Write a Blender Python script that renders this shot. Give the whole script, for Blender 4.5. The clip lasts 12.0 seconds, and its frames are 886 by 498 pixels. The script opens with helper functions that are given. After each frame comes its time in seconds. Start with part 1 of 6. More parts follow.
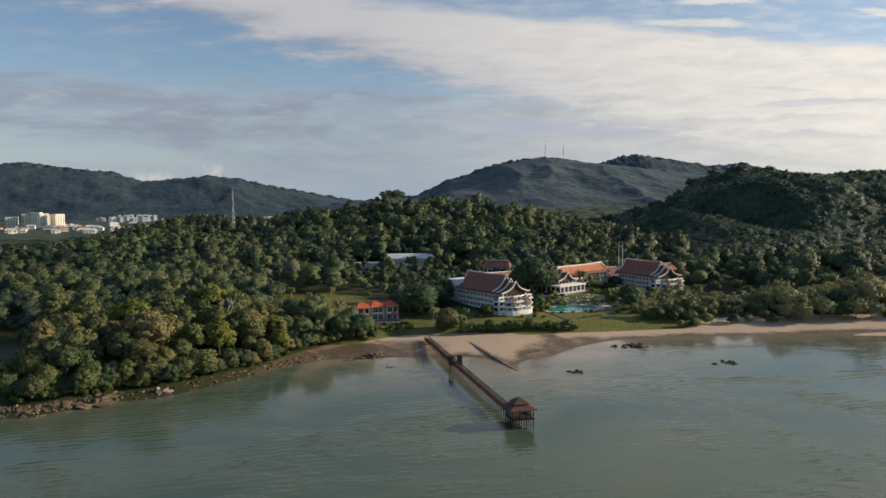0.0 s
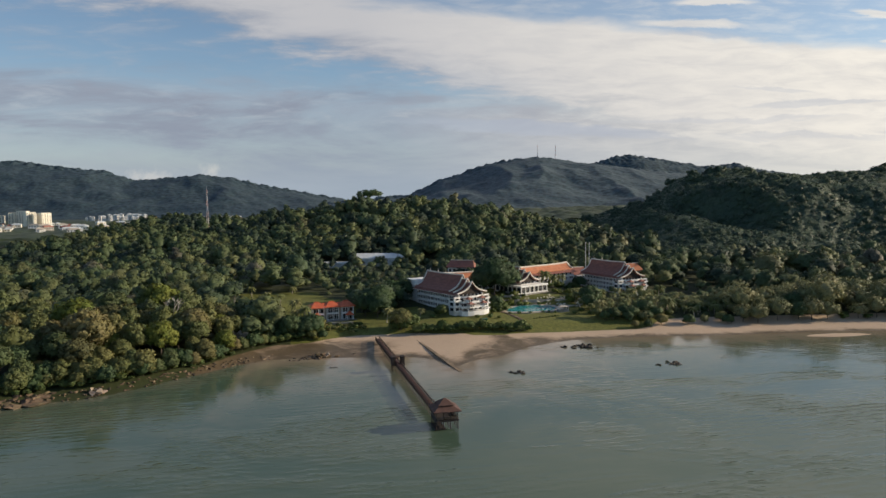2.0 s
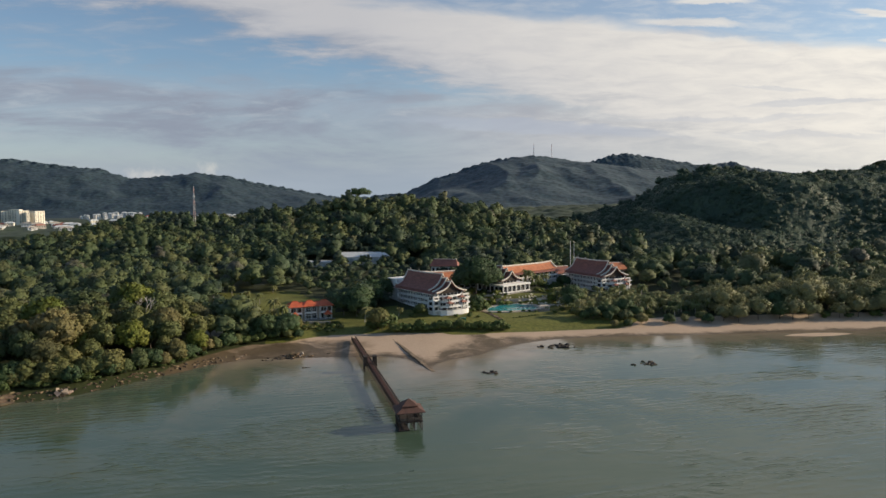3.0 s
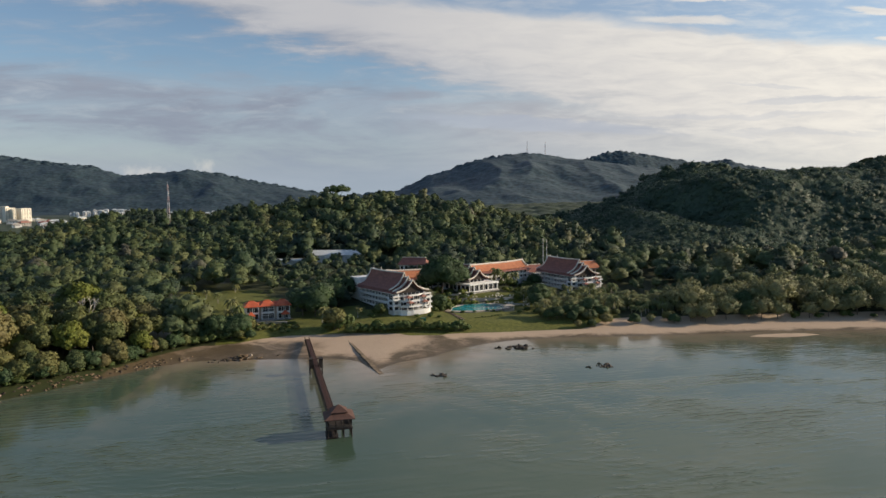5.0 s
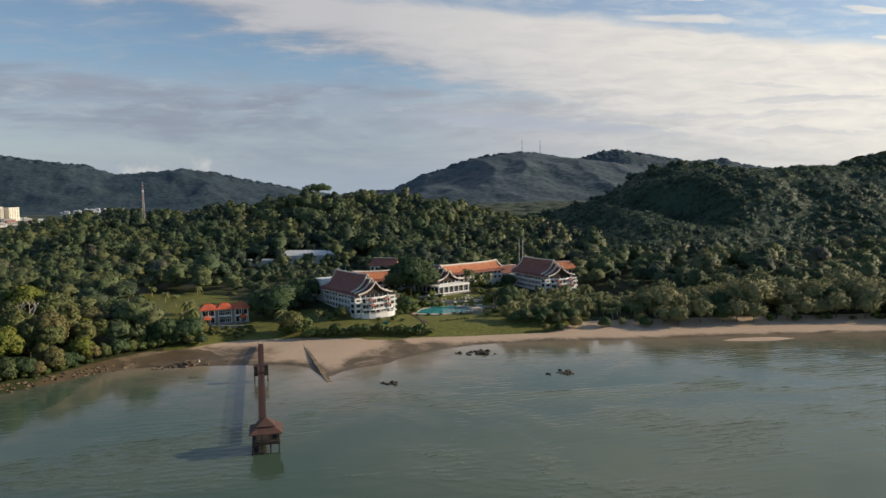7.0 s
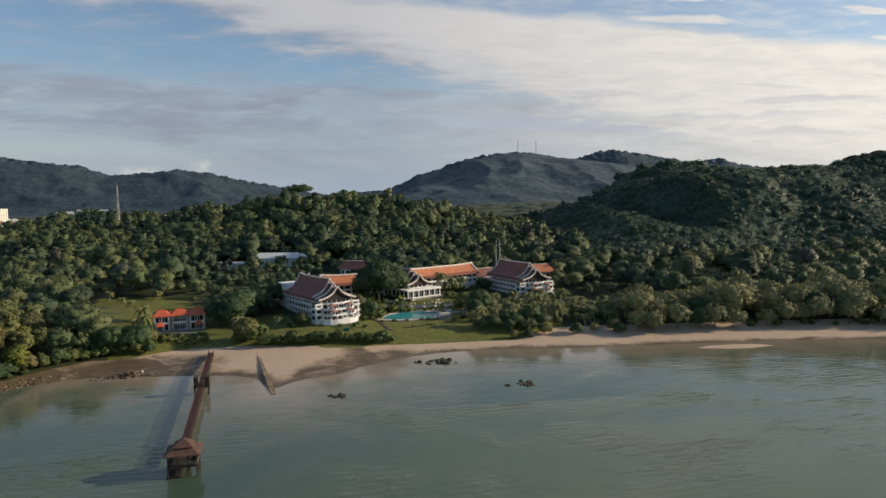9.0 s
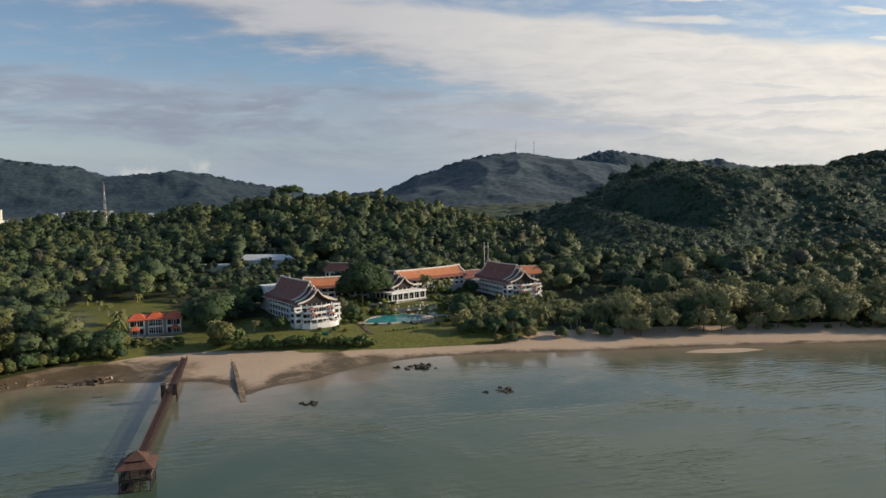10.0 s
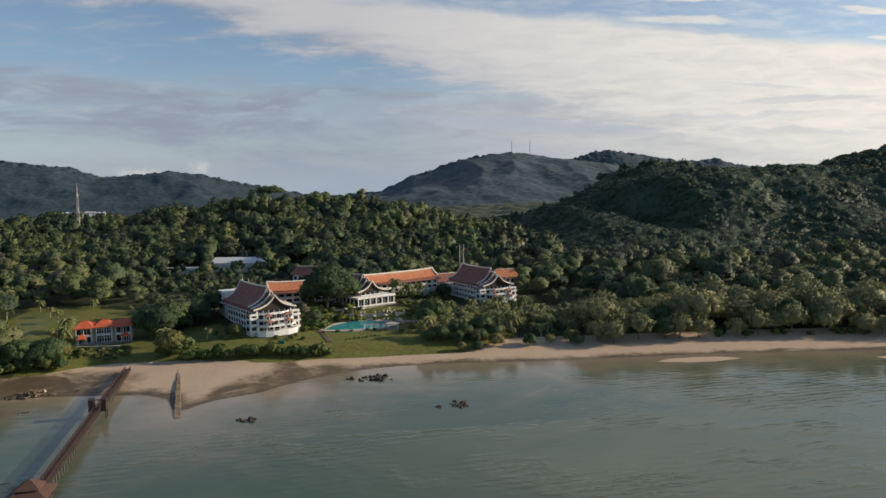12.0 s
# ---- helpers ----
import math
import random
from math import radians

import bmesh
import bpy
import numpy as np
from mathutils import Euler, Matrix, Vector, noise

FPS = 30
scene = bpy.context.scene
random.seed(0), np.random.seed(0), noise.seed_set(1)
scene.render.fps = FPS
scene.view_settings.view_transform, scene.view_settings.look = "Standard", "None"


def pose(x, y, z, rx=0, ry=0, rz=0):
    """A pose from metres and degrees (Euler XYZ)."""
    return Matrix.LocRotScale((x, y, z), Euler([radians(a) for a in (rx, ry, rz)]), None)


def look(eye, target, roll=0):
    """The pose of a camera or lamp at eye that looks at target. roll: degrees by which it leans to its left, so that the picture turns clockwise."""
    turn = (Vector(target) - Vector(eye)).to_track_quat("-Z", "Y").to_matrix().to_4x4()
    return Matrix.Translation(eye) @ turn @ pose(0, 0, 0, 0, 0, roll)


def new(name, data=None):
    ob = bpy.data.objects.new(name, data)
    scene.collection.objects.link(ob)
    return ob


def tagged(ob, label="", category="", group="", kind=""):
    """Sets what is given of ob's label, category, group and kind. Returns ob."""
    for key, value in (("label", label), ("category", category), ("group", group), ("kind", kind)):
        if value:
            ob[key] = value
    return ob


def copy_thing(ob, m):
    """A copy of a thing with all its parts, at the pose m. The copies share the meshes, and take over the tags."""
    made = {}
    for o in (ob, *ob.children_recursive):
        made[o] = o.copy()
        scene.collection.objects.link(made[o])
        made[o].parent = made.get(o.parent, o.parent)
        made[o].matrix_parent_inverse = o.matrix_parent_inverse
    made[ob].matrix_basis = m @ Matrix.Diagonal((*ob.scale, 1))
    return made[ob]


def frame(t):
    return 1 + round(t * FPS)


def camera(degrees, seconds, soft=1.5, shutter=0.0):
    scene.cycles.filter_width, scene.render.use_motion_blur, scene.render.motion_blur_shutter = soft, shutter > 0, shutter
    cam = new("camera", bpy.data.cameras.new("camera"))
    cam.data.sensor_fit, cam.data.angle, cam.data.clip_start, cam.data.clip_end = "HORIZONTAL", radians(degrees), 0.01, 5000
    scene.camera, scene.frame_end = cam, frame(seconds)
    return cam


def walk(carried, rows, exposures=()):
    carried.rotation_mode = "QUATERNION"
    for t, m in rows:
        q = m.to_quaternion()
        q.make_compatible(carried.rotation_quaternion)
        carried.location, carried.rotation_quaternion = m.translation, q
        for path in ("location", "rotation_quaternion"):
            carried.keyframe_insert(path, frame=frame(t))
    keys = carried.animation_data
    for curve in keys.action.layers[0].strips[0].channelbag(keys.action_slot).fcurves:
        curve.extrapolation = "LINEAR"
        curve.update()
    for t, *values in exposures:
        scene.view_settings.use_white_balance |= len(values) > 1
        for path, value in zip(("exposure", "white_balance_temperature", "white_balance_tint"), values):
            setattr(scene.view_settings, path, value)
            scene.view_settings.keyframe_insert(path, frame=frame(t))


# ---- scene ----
cam = camera(65.5, 12.0)
PATH = [
    (0, (8.13, 2.19, 71.79), (16.35, 102.19, 64.41), -0.81),
    (1, (19.47, 1.36, 71.66), (27.94, 101.36, 64.34), -0.73),
    (2, (30.57, 1.73, 71.50), (39.31, 101.73, 64.07), -0.66),
    (3, (41.29, 3.45, 71.33), (50.28, 103.45, 63.69), -0.62),
    (4, (51.58, 6.53, 71.15), (60.80, 106.53, 63.29), -0.59),
    (5, (61.47, 10.84, 70.97), (70.89, 110.84, 62.93), -0.58),
    (6, (71.03, 16.17, 70.80), (80.60, 116.17, 62.64), -0.59),
    (7, (80.36, 22.27, 70.64), (90.04, 122.27, 62.44), -0.61),
    (8, (89.55, 28.87, 70.50), (99.31, 128.87, 62.32), -0.65),
    (9, (98.68, 35.75, 70.39), (108.50, 135.75, 62.29), -0.69),
    (10, (107.79, 42.71, 70.32), (117.66, 142.71, 62.31), -0.75),
    (11, (116.85, 49.70, 70.30), (126.77, 149.70, 62.34), -0.80),
    (12, (125.74, 56.78, 70.33), (135.75, 156.78, 62.35), -0.85),
]
walk(cam, [(t, look(eye, target, roll)) for t, eye, target, roll in PATH])

# ---- world, sun ----
SUN_TO = Vector((0.935, 0.08, 0.345)).normalized()
sun_elev = math.asin(SUN_TO.z)
sun_az = math.atan2(SUN_TO.x, SUN_TO.y)
SKY_STRENGTH, CLOUD_STRENGTH, SUN_STRENGTH = 0.115, 0.70, 5.0

sun = new("sun", bpy.data.lights.new("sun", "SUN"))
sun.data.energy, sun.data.angle, sun.data.color = SUN_STRENGTH, radians(1.2), (1.0, 0.83, 0.62)
sun.matrix_world = look(SUN_TO * 500, (0, 0, 0))


class Nodes:
    """Short forms for building a node tree."""

    def __init__(self, tree):
        self.tree = tree
        tree.nodes.clear()

    def add(self, kind):
        return self.tree.nodes.new(kind)

    def put(self, socket, value):
        if isinstance(value, bpy.types.NodeSocket):
            self.tree.links.new(value, socket)
        elif value is not None:
            socket.default_value = value

    def math(self, op, a, b=None, c=None, clamp=False):
        n = self.add("ShaderNodeMath")
        n.operation, n.use_clamp = op, clamp
        for s, v in zip(n.inputs, (a, b, c)):
            self.put(s, v)
        return n.outputs[0]

    def field(self, name):
        n = self.add("ShaderNodeAttribute")
        n.attribute_name = name
        return n.outputs["Fac"]

    def ramp(self, value, lo, hi, a=0.0, b=1.0, smooth=True):
        n = self.add("ShaderNodeMapRange")
        n.interpolation_type = "SMOOTHSTEP" if smooth else "LINEAR"
        for s, v in zip(n.inputs, (value, lo, hi, a, b)):
            self.put(s, v)
        return n.outputs[0]

    def mix(self, fac, a, b, blend="MIX"):
        n = self.add("ShaderNodeMix")
        n.data_type, n.blend_type = "RGBA", blend
        self.put(n.inputs[0], fac)
        self.put(n.inputs[6], (*a, 1) if isinstance(a, tuple) else a)
        self.put(n.inputs[7], (*b, 1) if isinstance(b, tuple) else b)
        return n.outputs[2]

    def noise(self, where, scale, detail=3.0, rough=0.55, stretch=None, distort=0.0):
        if stretch:
            m = self.add("ShaderNodeMapping")
            self.put(m.inputs[0], where)
            m.inputs[3].default_value = stretch
            where = m.outputs[0]
        n = self.add("ShaderNodeTexNoise")
        self.put(n.inputs["Vector"], where)
        n.inputs["Scale"].default_value, n.inputs["Detail"].default_value = scale, detail
        n.inputs["Roughness"].default_value, n.inputs["Distortion"].default_value = rough, distort
        return n.outputs[0]


def build_world():
    world = bpy.data.worlds.new("world")
    scene.world = world
    world.use_nodes = True
    k = Nodes(world.node_tree)
    sky = k.add("ShaderNodeTexSky")
    sky.sky_type, sky.sun_disc, sky.sun_elevation, sky.sun_rotation = "NISHITA", False, sun_elev, sun_az
    sky.air_density, sky.dust_density, sky.ozone_density = 1.0, 0.25, 2.5
    way = k.add("ShaderNodeTexCoord").outputs["Generated"]
    sep = k.add("ShaderNodeSeparateXYZ")
    k.put(sep.inputs[0], way)
    x, y, z = sep.outputs
    deep = k.math("ADD", k.math("ABSOLUTE", y), 0.06)
    u, v = k.math("DIVIDE", x, deep), k.math("DIVIDE", z, deep)
    comb = k.add("ShaderNodeCombineXYZ")
    k.put(comb.inputs[0], u), k.put(comb.inputs[1], v)
    uv = comb.outputs[0]
    # long thin streaks of high cloud, drifting down to the right
    streak = k.add("ShaderNodeMapping")
    k.put(streak.inputs[0], uv)
    streak.inputs[2].default_value = (0, 0, radians(7))
    streak.inputs[3].default_value = (2.2, 11.0, 1)
    n1 = k.noise(streak.outputs[0], 1.6, 7, 0.6, distort=0.6)
    n2 = k.noise(streak.outputs[0], 5.5, 6, 0.62, distort=0.4)
    fine = k.math("ADD", k.math("MULTIPLY", k.math("SUBTRACT", n1, 0.5), 0.11), k.math("MULTIPLY", k.math("SUBTRACT", n2, 0.5), 0.06))
    vv = k.math("ADD", v, fine)
    # two clear wedges: one under the great streak, one above it
    upper = k.math("ADD", k.math("MULTIPLY", u, -0.235), 0.181)
    lower = k.math("ADD", k.math("MULTIPLY", u, -0.050), 0.138)
    wedge_a = k.math("MULTIPLY", k.ramp(k.math("SUBTRACT", upper, vv), -0.014, 0.022), k.ramp(k.math("SUBTRACT", vv, lower), -0.030, 0.030))
    edge = k.math("ADD", k.math("MULTIPLY", u, -0.085), 0.254)
    wedge_b = k.ramp(k.math("SUBTRACT", k.math("ADD", v, k.math("MULTIPLY", fine, 0.45)), edge), -0.006, 0.016, 0.0, 0.86)

    def streak_at(cu, cv, su, sv, slope, rag=1.0):
        """How far a point lies inside one long lens of cloud, 0 to 1."""
        du = k.math("DIVIDE", k.math("SUBTRACT", u, cu), su)
        dv = k.math("SUBTRACT", k.math("SUBTRACT", v, cv), k.math("MULTIPLY", k.math("SUBTRACT", u, cu), slope))
        dv = k.math("DIVIDE", k.math("ADD", dv, k.math("MULTIPLY", fine, 0.25 * rag)), sv)
        return k.ramp(k.math("ADD", k.math("MULTIPLY", du, du), k.math("MULTIPLY", dv, dv)), 1.0, 0.15)

    for lens in ((0.428, 0.236, 0.095, 0.0075, -0.02), (0.46, 0.264, 0.07, 0.006, 0.02), (0.725, 0.211, 0.03, 0.005, 0.0), (0.70, 0.252, 0.05, 0.006, -0.1)):
        wedge_b = k.math("MULTIPLY", wedge_b, k.math("SUBTRACT", 1.0, k.math("MULTIPLY", streak_at(*lens), 0.85)))
    thin = k.ramp(k.math("ADD", n1, k.math("MULTIPLY", n2, 0.35)), 0.52, 0.78, 0.0, 0.45)
    low_thin = k.math("MULTIPLY", k.ramp(v, 0.02, 0.07), k.ramp(v, 0.20, 0.12))
    clear = k.math("MAXIMUM", k.math("MAXIMUM", wedge_a, wedge_b), k.math("MULTIPLY", k.math("MULTIPLY", thin, low_thin), k.ramp(u, 0.30, -0.15)), clamp=True)
    clear = k.math("MULTIPLY", clear, k.ramp(n2, 0.75, 0.40, 0.62, 0.94))
    # unseen broken bank of cloud added higher in the east, brightening the water
    bank = k.math("MULTIPLY", k.math("MULTIPLY", k.ramp(v, 0.29, 0.36), k.ramp(v, 0.95, 0.70)), k.math("MULTIPLY", k.ramp(u, -0.25, 0.25), k.ramp(n1, 0.35, 0.60, 0.45, 0.95)))
    clear = k.math("MULTIPLY", clear, k.math("SUBTRACT", 1.0, bank))
    # clear blue overhead and out over the sea
    open_sky = k.math("MAXIMUM", k.ramp(v, 0.75, 1.05), k.ramp(y, 0.0, -0.3))
    clear = k.math("MAXIMUM", clear, k.math("MULTIPLY", open_sky, 0.97))
    # the cloud grows whiter towards the sun and in its thick parts
    toward = k.add("ShaderNodeVectorMath")
    toward.operation = "DOT_PRODUCT"
    k.put(toward.inputs[0], way)
    toward.inputs[1].default_value = SUN_TO
    glow = k.ramp(toward.outputs["Value"], 0.13, 0.80, 0.0, 1.0, smooth=False)
    body = k.mix(k.ramp(n1, 0.35, 0.70), (0.40, 0.455, 0.565), (0.55, 0.595, 0.69))
    body = k.mix(k.math("MULTIPLY", k.ramp(n2, 0.48, 0.74, 0.0, 0.6), k.ramp(v, 0.04, 0.12)), body, (0.70, 0.72, 0.77))
    high = k.mix(k.ramp(k.math("SUBTRACT", vv, upper), -0.02, 0.05), body, (0.76, 0.76, 0.79))
    lit = k.mix(k.math("MULTIPLY", glow, k.ramp(n2, 0.25, 0.70, 0.55, 1.0)), high, (1.45, 1.36, 1.20))
    haze = k.mix(k.ramp(v, 0.11, 0.0, 0.0, 0.75), lit, k.mix(glow, (0.52, 0.62, 0.72), (1.15, 1.10, 0.98)))
    # grey-blue bands inside the bright bank
    for cu, cv, su, sv, slope, depth in ((0.22, 0.092, 0.24, 0.012, -0.07, 0.62), (0.62, 0.128, 0.14, 0.006, 0.03, 0.38), (0.55, 0.150, 0.07, 0.005, -0.05, 0.30), (0.50, 0.105, 0.20, 0.006, 0.02, 0.28), (0.60, 0.083, 0.16, 0.005, 0.0, 0.25), (0.44, 0.221, 0.10, 0.006, -0.03, 0.30)):
        haze = k.mix(k.math("MULTIPLY", streak_at(cu, cv, su, sv, slope, 1.6), depth), haze, (0.62, 0.68, 0.80))
    # small heaps of cloud over the western hills
    heap_noise = k.math("MULTIPLY", k.math("SUBTRACT", k.noise(uv, 60.0, 6, 0.65), 0.5), 2.2)
    for cu, cv, su, sv in ((-0.302, 0.031, 0.034, 0.013), (-0.226, 0.040, 0.016, 0.011)):
        du, dv = k.math("DIVIDE", k.math("SUBTRACT", u, cu), su), k.math("DIVIDE", k.math("SUBTRACT", v, cv), sv)
        off = k.math("ADD", k.math("SQRT", k.math("ADD", k.math("MULTIPLY", du, du), k.math("MULTIPLY", dv, dv))), heap_noise)
        haze = k.mix(k.math("MULTIPLY", k.ramp(off, 1.15, 0.1, 0.0, 0.55), k.ramp(y, 0.0, 0.1)), haze, (0.98, 0.95, 0.90))
    back_sky = k.add("ShaderNodeBackground")
    k.put(back_sky.inputs[0], sky.outputs[0])
    back_sky.inputs[1].default_value = SKY_STRENGTH
    back_cloud = k.add("ShaderNodeBackground")
    k.put(back_cloud.inputs[0], haze)
    back_cloud.inputs[1].default_value = CLOUD_STRENGTH
    mixed = k.add("ShaderNodeMixShader")
    k.put(mixed.inputs[0], clear)
    k.put(mixed.inputs[1], back_cloud.outputs[0])
    k.put(mixed.inputs[2], back_sky.outputs[0])
    out = k.add("ShaderNodeOutputWorld")
    k.put(out.inputs[0], mixed.outputs[0])


build_world()


# ---- materials ----
def material(name, a, b, scale=1.0, fine=6.0, rough=0.7, bump=0.0, bump_scale=4.0, metal=0.0, spec=0.5, island=0.0, per_object=0.0,
             stretch=None, through_light=0.0):
    """Two tones mixed by noise at two scales, with relief; island and per_object vary the tone from piece to piece."""
    mat = bpy.data.materials.new(name)
    mat.use_nodes = True
    k = Nodes(mat.node_tree)
    at = k.add("ShaderNodeTexCoord").outputs["Object"] if not per_object else k.add("ShaderNodeNewGeometry").outputs["Position"]
    f = k.math("ADD", k.math("MULTIPLY", k.noise(at, scale, 3, stretch=stretch), 0.62), k.math("MULTIPLY", k.noise(at, fine, 4, stretch=stretch), 0.38))
    f = k.ramp(f, 0.34, 0.66)
    colour = k.mix(f, a, b)
    if island:
        r = k.add("ShaderNodeNewGeometry").outputs["Random Per Island"]
        hsv = k.add("ShaderNodeHueSaturation")
        k.put(hsv.inputs["Value"], k.ramp(r, 0, 1, 1 - island, 1 + island, smooth=False))
        k.put(hsv.inputs["Color"], colour)
        colour = hsv.outputs[0]
    if per_object:
        r = k.add("ShaderNodeObjectInfo").outputs["Random"]
        hsv = k.add("ShaderNodeHueSaturation")
        k.put(hsv.inputs["Hue"], k.ramp(r, 0, 1, 0.475, 0.515, smooth=False))
        k.put(hsv.inputs["Value"], k.ramp(k.math("FRACT", k.math("MULTIPLY", r, 7.3)), 0, 1, 1 - per_object, 1 + per_object, smooth=False))
        k.put(hsv.inputs["Color"], colour)
        colour = hsv.outputs[0]
    bsdf = k.add("ShaderNodeBsdfPrincipled")
    k.put(bsdf.inputs["Base Color"], colour)
    bsdf.inputs["Roughness"].default_value, bsdf.inputs["Metallic"].default_value = rough, metal
    bsdf.inputs["Specular IOR Level"].default_value = spec
    if bump:
        relief = k.add("ShaderNodeBump")
        relief.inputs["Strength"].default_value, relief.inputs["Distance"].default_value = min(bump, 1.0), bump
        k.put(relief.inputs["Height"], k.noise(at, bump_scale, 4, stretch=stretch))
        k.put(bsdf.inputs["Normal"], relief.outputs[0])
    out = k.add("ShaderNodeOutputMaterial")
    if through_light:
        leaf = k.add("ShaderNodeBsdfTranslucent")
        k.put(leaf.inputs[0], colour)
        both = k.add("ShaderNodeMixShader")
        both.inputs[0].default_value = through_light
        k.put(both.inputs[1], bsdf.outputs[0]), k.put(both.inputs[2], leaf.outputs[0])
        k.put(out.inputs[0], both.outputs[0])
    else:
        k.put(out.inputs[0], bsdf.outputs[0])
    return mat


def foliage(name, tones, by_object=True, island=0.14, spread=0.16, scale=0.30, fleck=0.16, relief_depth=0.35):
    """Leaves whose tone differs from plant to plant, with lighter and darker sprays."""
    mat = bpy.data.materials.new(name)
    mat.use_nodes = True
    k = Nodes(mat.node_tree)
    at = k.add("ShaderNodeNewGeometry").outputs["Position"]
    pick = k.add("ShaderNodeObjectInfo").outputs["Random"] if by_object else k.field("tone")
    ramp = k.add("ShaderNodeValToRGB")
    while len(ramp.color_ramp.elements) < len(tones):
        ramp.color_ramp.elements.new(0.5)
    for i, (e, c) in enumerate(zip(ramp.color_ramp.elements, tones)):
        # blue is scaled down less than red and green, a touch of painted haze
        e.position, e.color = i / (len(tones) - 1), (0.86 * c[0], 0.86 * c[1], 1.0 * c[2], 1)
    k.put(ramp.inputs[0], pick)
    hsv = k.add("ShaderNodeHueSaturation")
    isle = k.add("ShaderNodeNewGeometry").outputs["Random Per Island"]
    value = k.math("ADD", k.ramp(isle, 0, 1, 1 - island, 1 + island, smooth=False), k.ramp(k.noise(at, scale, 3), 0.3, 0.7, -spread, spread))
    value = k.math("ADD", value, k.ramp(k.noise(at, 2.0, 3, 0.6), 0.35, 0.65, -fleck, fleck))
    k.put(hsv.inputs["Value"], value), k.put(hsv.inputs["Color"], ramp.outputs[0])
    k.put(hsv.inputs["Hue"], k.ramp(k.noise(at, scale * 0.35, 2), 0.3, 0.7, 0.488, 0.508))
    bsdf = k.add("ShaderNodeBsdfPrincipled")
    k.put(bsdf.inputs["Base Color"], hsv.outputs[0])
    bsdf.inputs["Roughness"].default_value, bsdf.inputs["Specular IOR Level"].default_value = 0.6, 0.25
    relief = k.add("ShaderNodeBump")
    relief.inputs["Strength"].default_value, relief.inputs["Distance"].default_value = 0.8, relief_depth
    k.put(relief.inputs["Height"], k.noise(at, 1.3, 5, 0.65))
    k.put(bsdf.inputs["Normal"], relief.outputs[0])
    leaf = k.add("ShaderNodeBsdfTranslucent")
    k.put(leaf.inputs[0], hsv.outputs[0])
    both = k.add("ShaderNodeMixShader")
    both.inputs[0].default_value = 0.18
    k.put(both.inputs[1], bsdf.outputs[0]), k.put(both.inputs[2], leaf.outputs[0])
    k.put(k.add("ShaderNodeOutputMaterial").inputs[0], both.outputs[0])
    return mat


GREENS = ((0.080, 0.122, 0.050), (0.106, 0.148, 0.056), (0.133, 0.168, 0.058), (0.160, 0.182, 0.064), (0.186, 0.186, 0.078))
LEAF = foliage("leaf_green", tuple((1.24 * r, 1.10 * g, 0.95 * b) for r, g, b in GREENS))
LEAF_YELLOW = foliage("leaf_yellow_green", ((0.140, 0.176, 0.028), (0.198, 0.224, 0.036)))
LEAF_DARK = foliage("leaf_dark", ((0.060, 0.105, 0.039), (0.092, 0.144, 0.050)))
NEEDLE = foliage("casuarina_needles", ((0.205, 0.228, 0.094), (0.310, 0.310, 0.126)))
FROND = foliage("palm_frond", ((0.147, 0.179, 0.049), (0.280, 0.269, 0.091)))
LEAF_OLIVE = foliage("leaf_olive", ((0.125, 0.129, 0.046), (0.175, 0.170, 0.063)))
FOREST = foliage("forest_leaves", ((0.050, 0.076, 0.042), *((1.01 * r, 0.99 * g, 1.0 * b) for r, g, b in GREENS[:4]), (0.140, 0.136, 0.082)), by_object=False, island=0.10)
# a little distance haze is mixed into these bluer greens
HILL_FOREST_HAZED = foliage("hazed_hill_forest_leaves", ((0.050, 0.084, 0.050), (0.061, 0.098, 0.054), (0.074, 0.112, 0.057), (0.089, 0.125, 0.062), (0.106, 0.130, 0.067)), by_object=False, island=0.05, spread=0.12, fleck=0.08)
# distance haze is put into this blue-grey leaf colour
FAR_FOREST_HAZED = foliage("hazed_far_forest_leaves", ((0.050, 0.080, 0.084), (0.098, 0.138, 0.132)), by_object=False, island=0.0, scale=0.065, spread=0.34, fleck=0.0, relief_depth=0.0)
MID_FOREST = foliage("plain_woodland_leaves", ((0.050, 0.075, 0.038), (0.095, 0.115, 0.050)), by_object=False, island=0.0, scale=0.04, spread=0.25, fleck=0.0, relief_depth=0.0)
HEDGE = foliage("hedge_leaves", ((0.081, 0.124, 0.031), (0.146, 0.190, 0.049)))
BARK = material("bark", (0.10, 0.075, 0.055), (0.19, 0.16, 0.13), 0.8, 5, 0.9, 0.05, 6)
PALE_BARK = material("pale_bark", (0.34, 0.30, 0.25), (0.48, 0.44, 0.38), 0.8, 5, 0.9, 0.05, 6)
WHITE = material("white_painted_render", (0.70, 0.69, 0.66), (0.82, 0.81, 0.79), 0.25, 2.5, 0.75, 0.01, 3)
TRIM = material("cream_roof_trim", (0.62, 0.55, 0.46), (0.78, 0.72, 0.63), 0.5, 3, 0.7)
ROOF_BROWN = material("brown_clay_tiles", (0.180, 0.070, 0.053), (0.300, 0.118, 0.084), 0.35, 3.0, 0.75, 0.05, 5, stretch=(1, 4, 1))
ROOF_ORANGE = material("orange_clay_tiles", (0.40, 0.140, 0.062), (0.56, 0.215, 0.100), 0.3, 3.0, 0.75, 0.05, 5, stretch=(4, 1, 1))
ROOF_RED = material("bright_orange_tiles", (0.46, 0.085, 0.032), (0.62, 0.140, 0.055), 0.4, 3.0, 0.7, 0.04, 5)
ROOF_PINK = material("faded_pink_brown_tiles", (0.27, 0.120, 0.085), (0.38, 0.175, 0.125), 0.4, 3.0, 0.75, 0.04, 5)
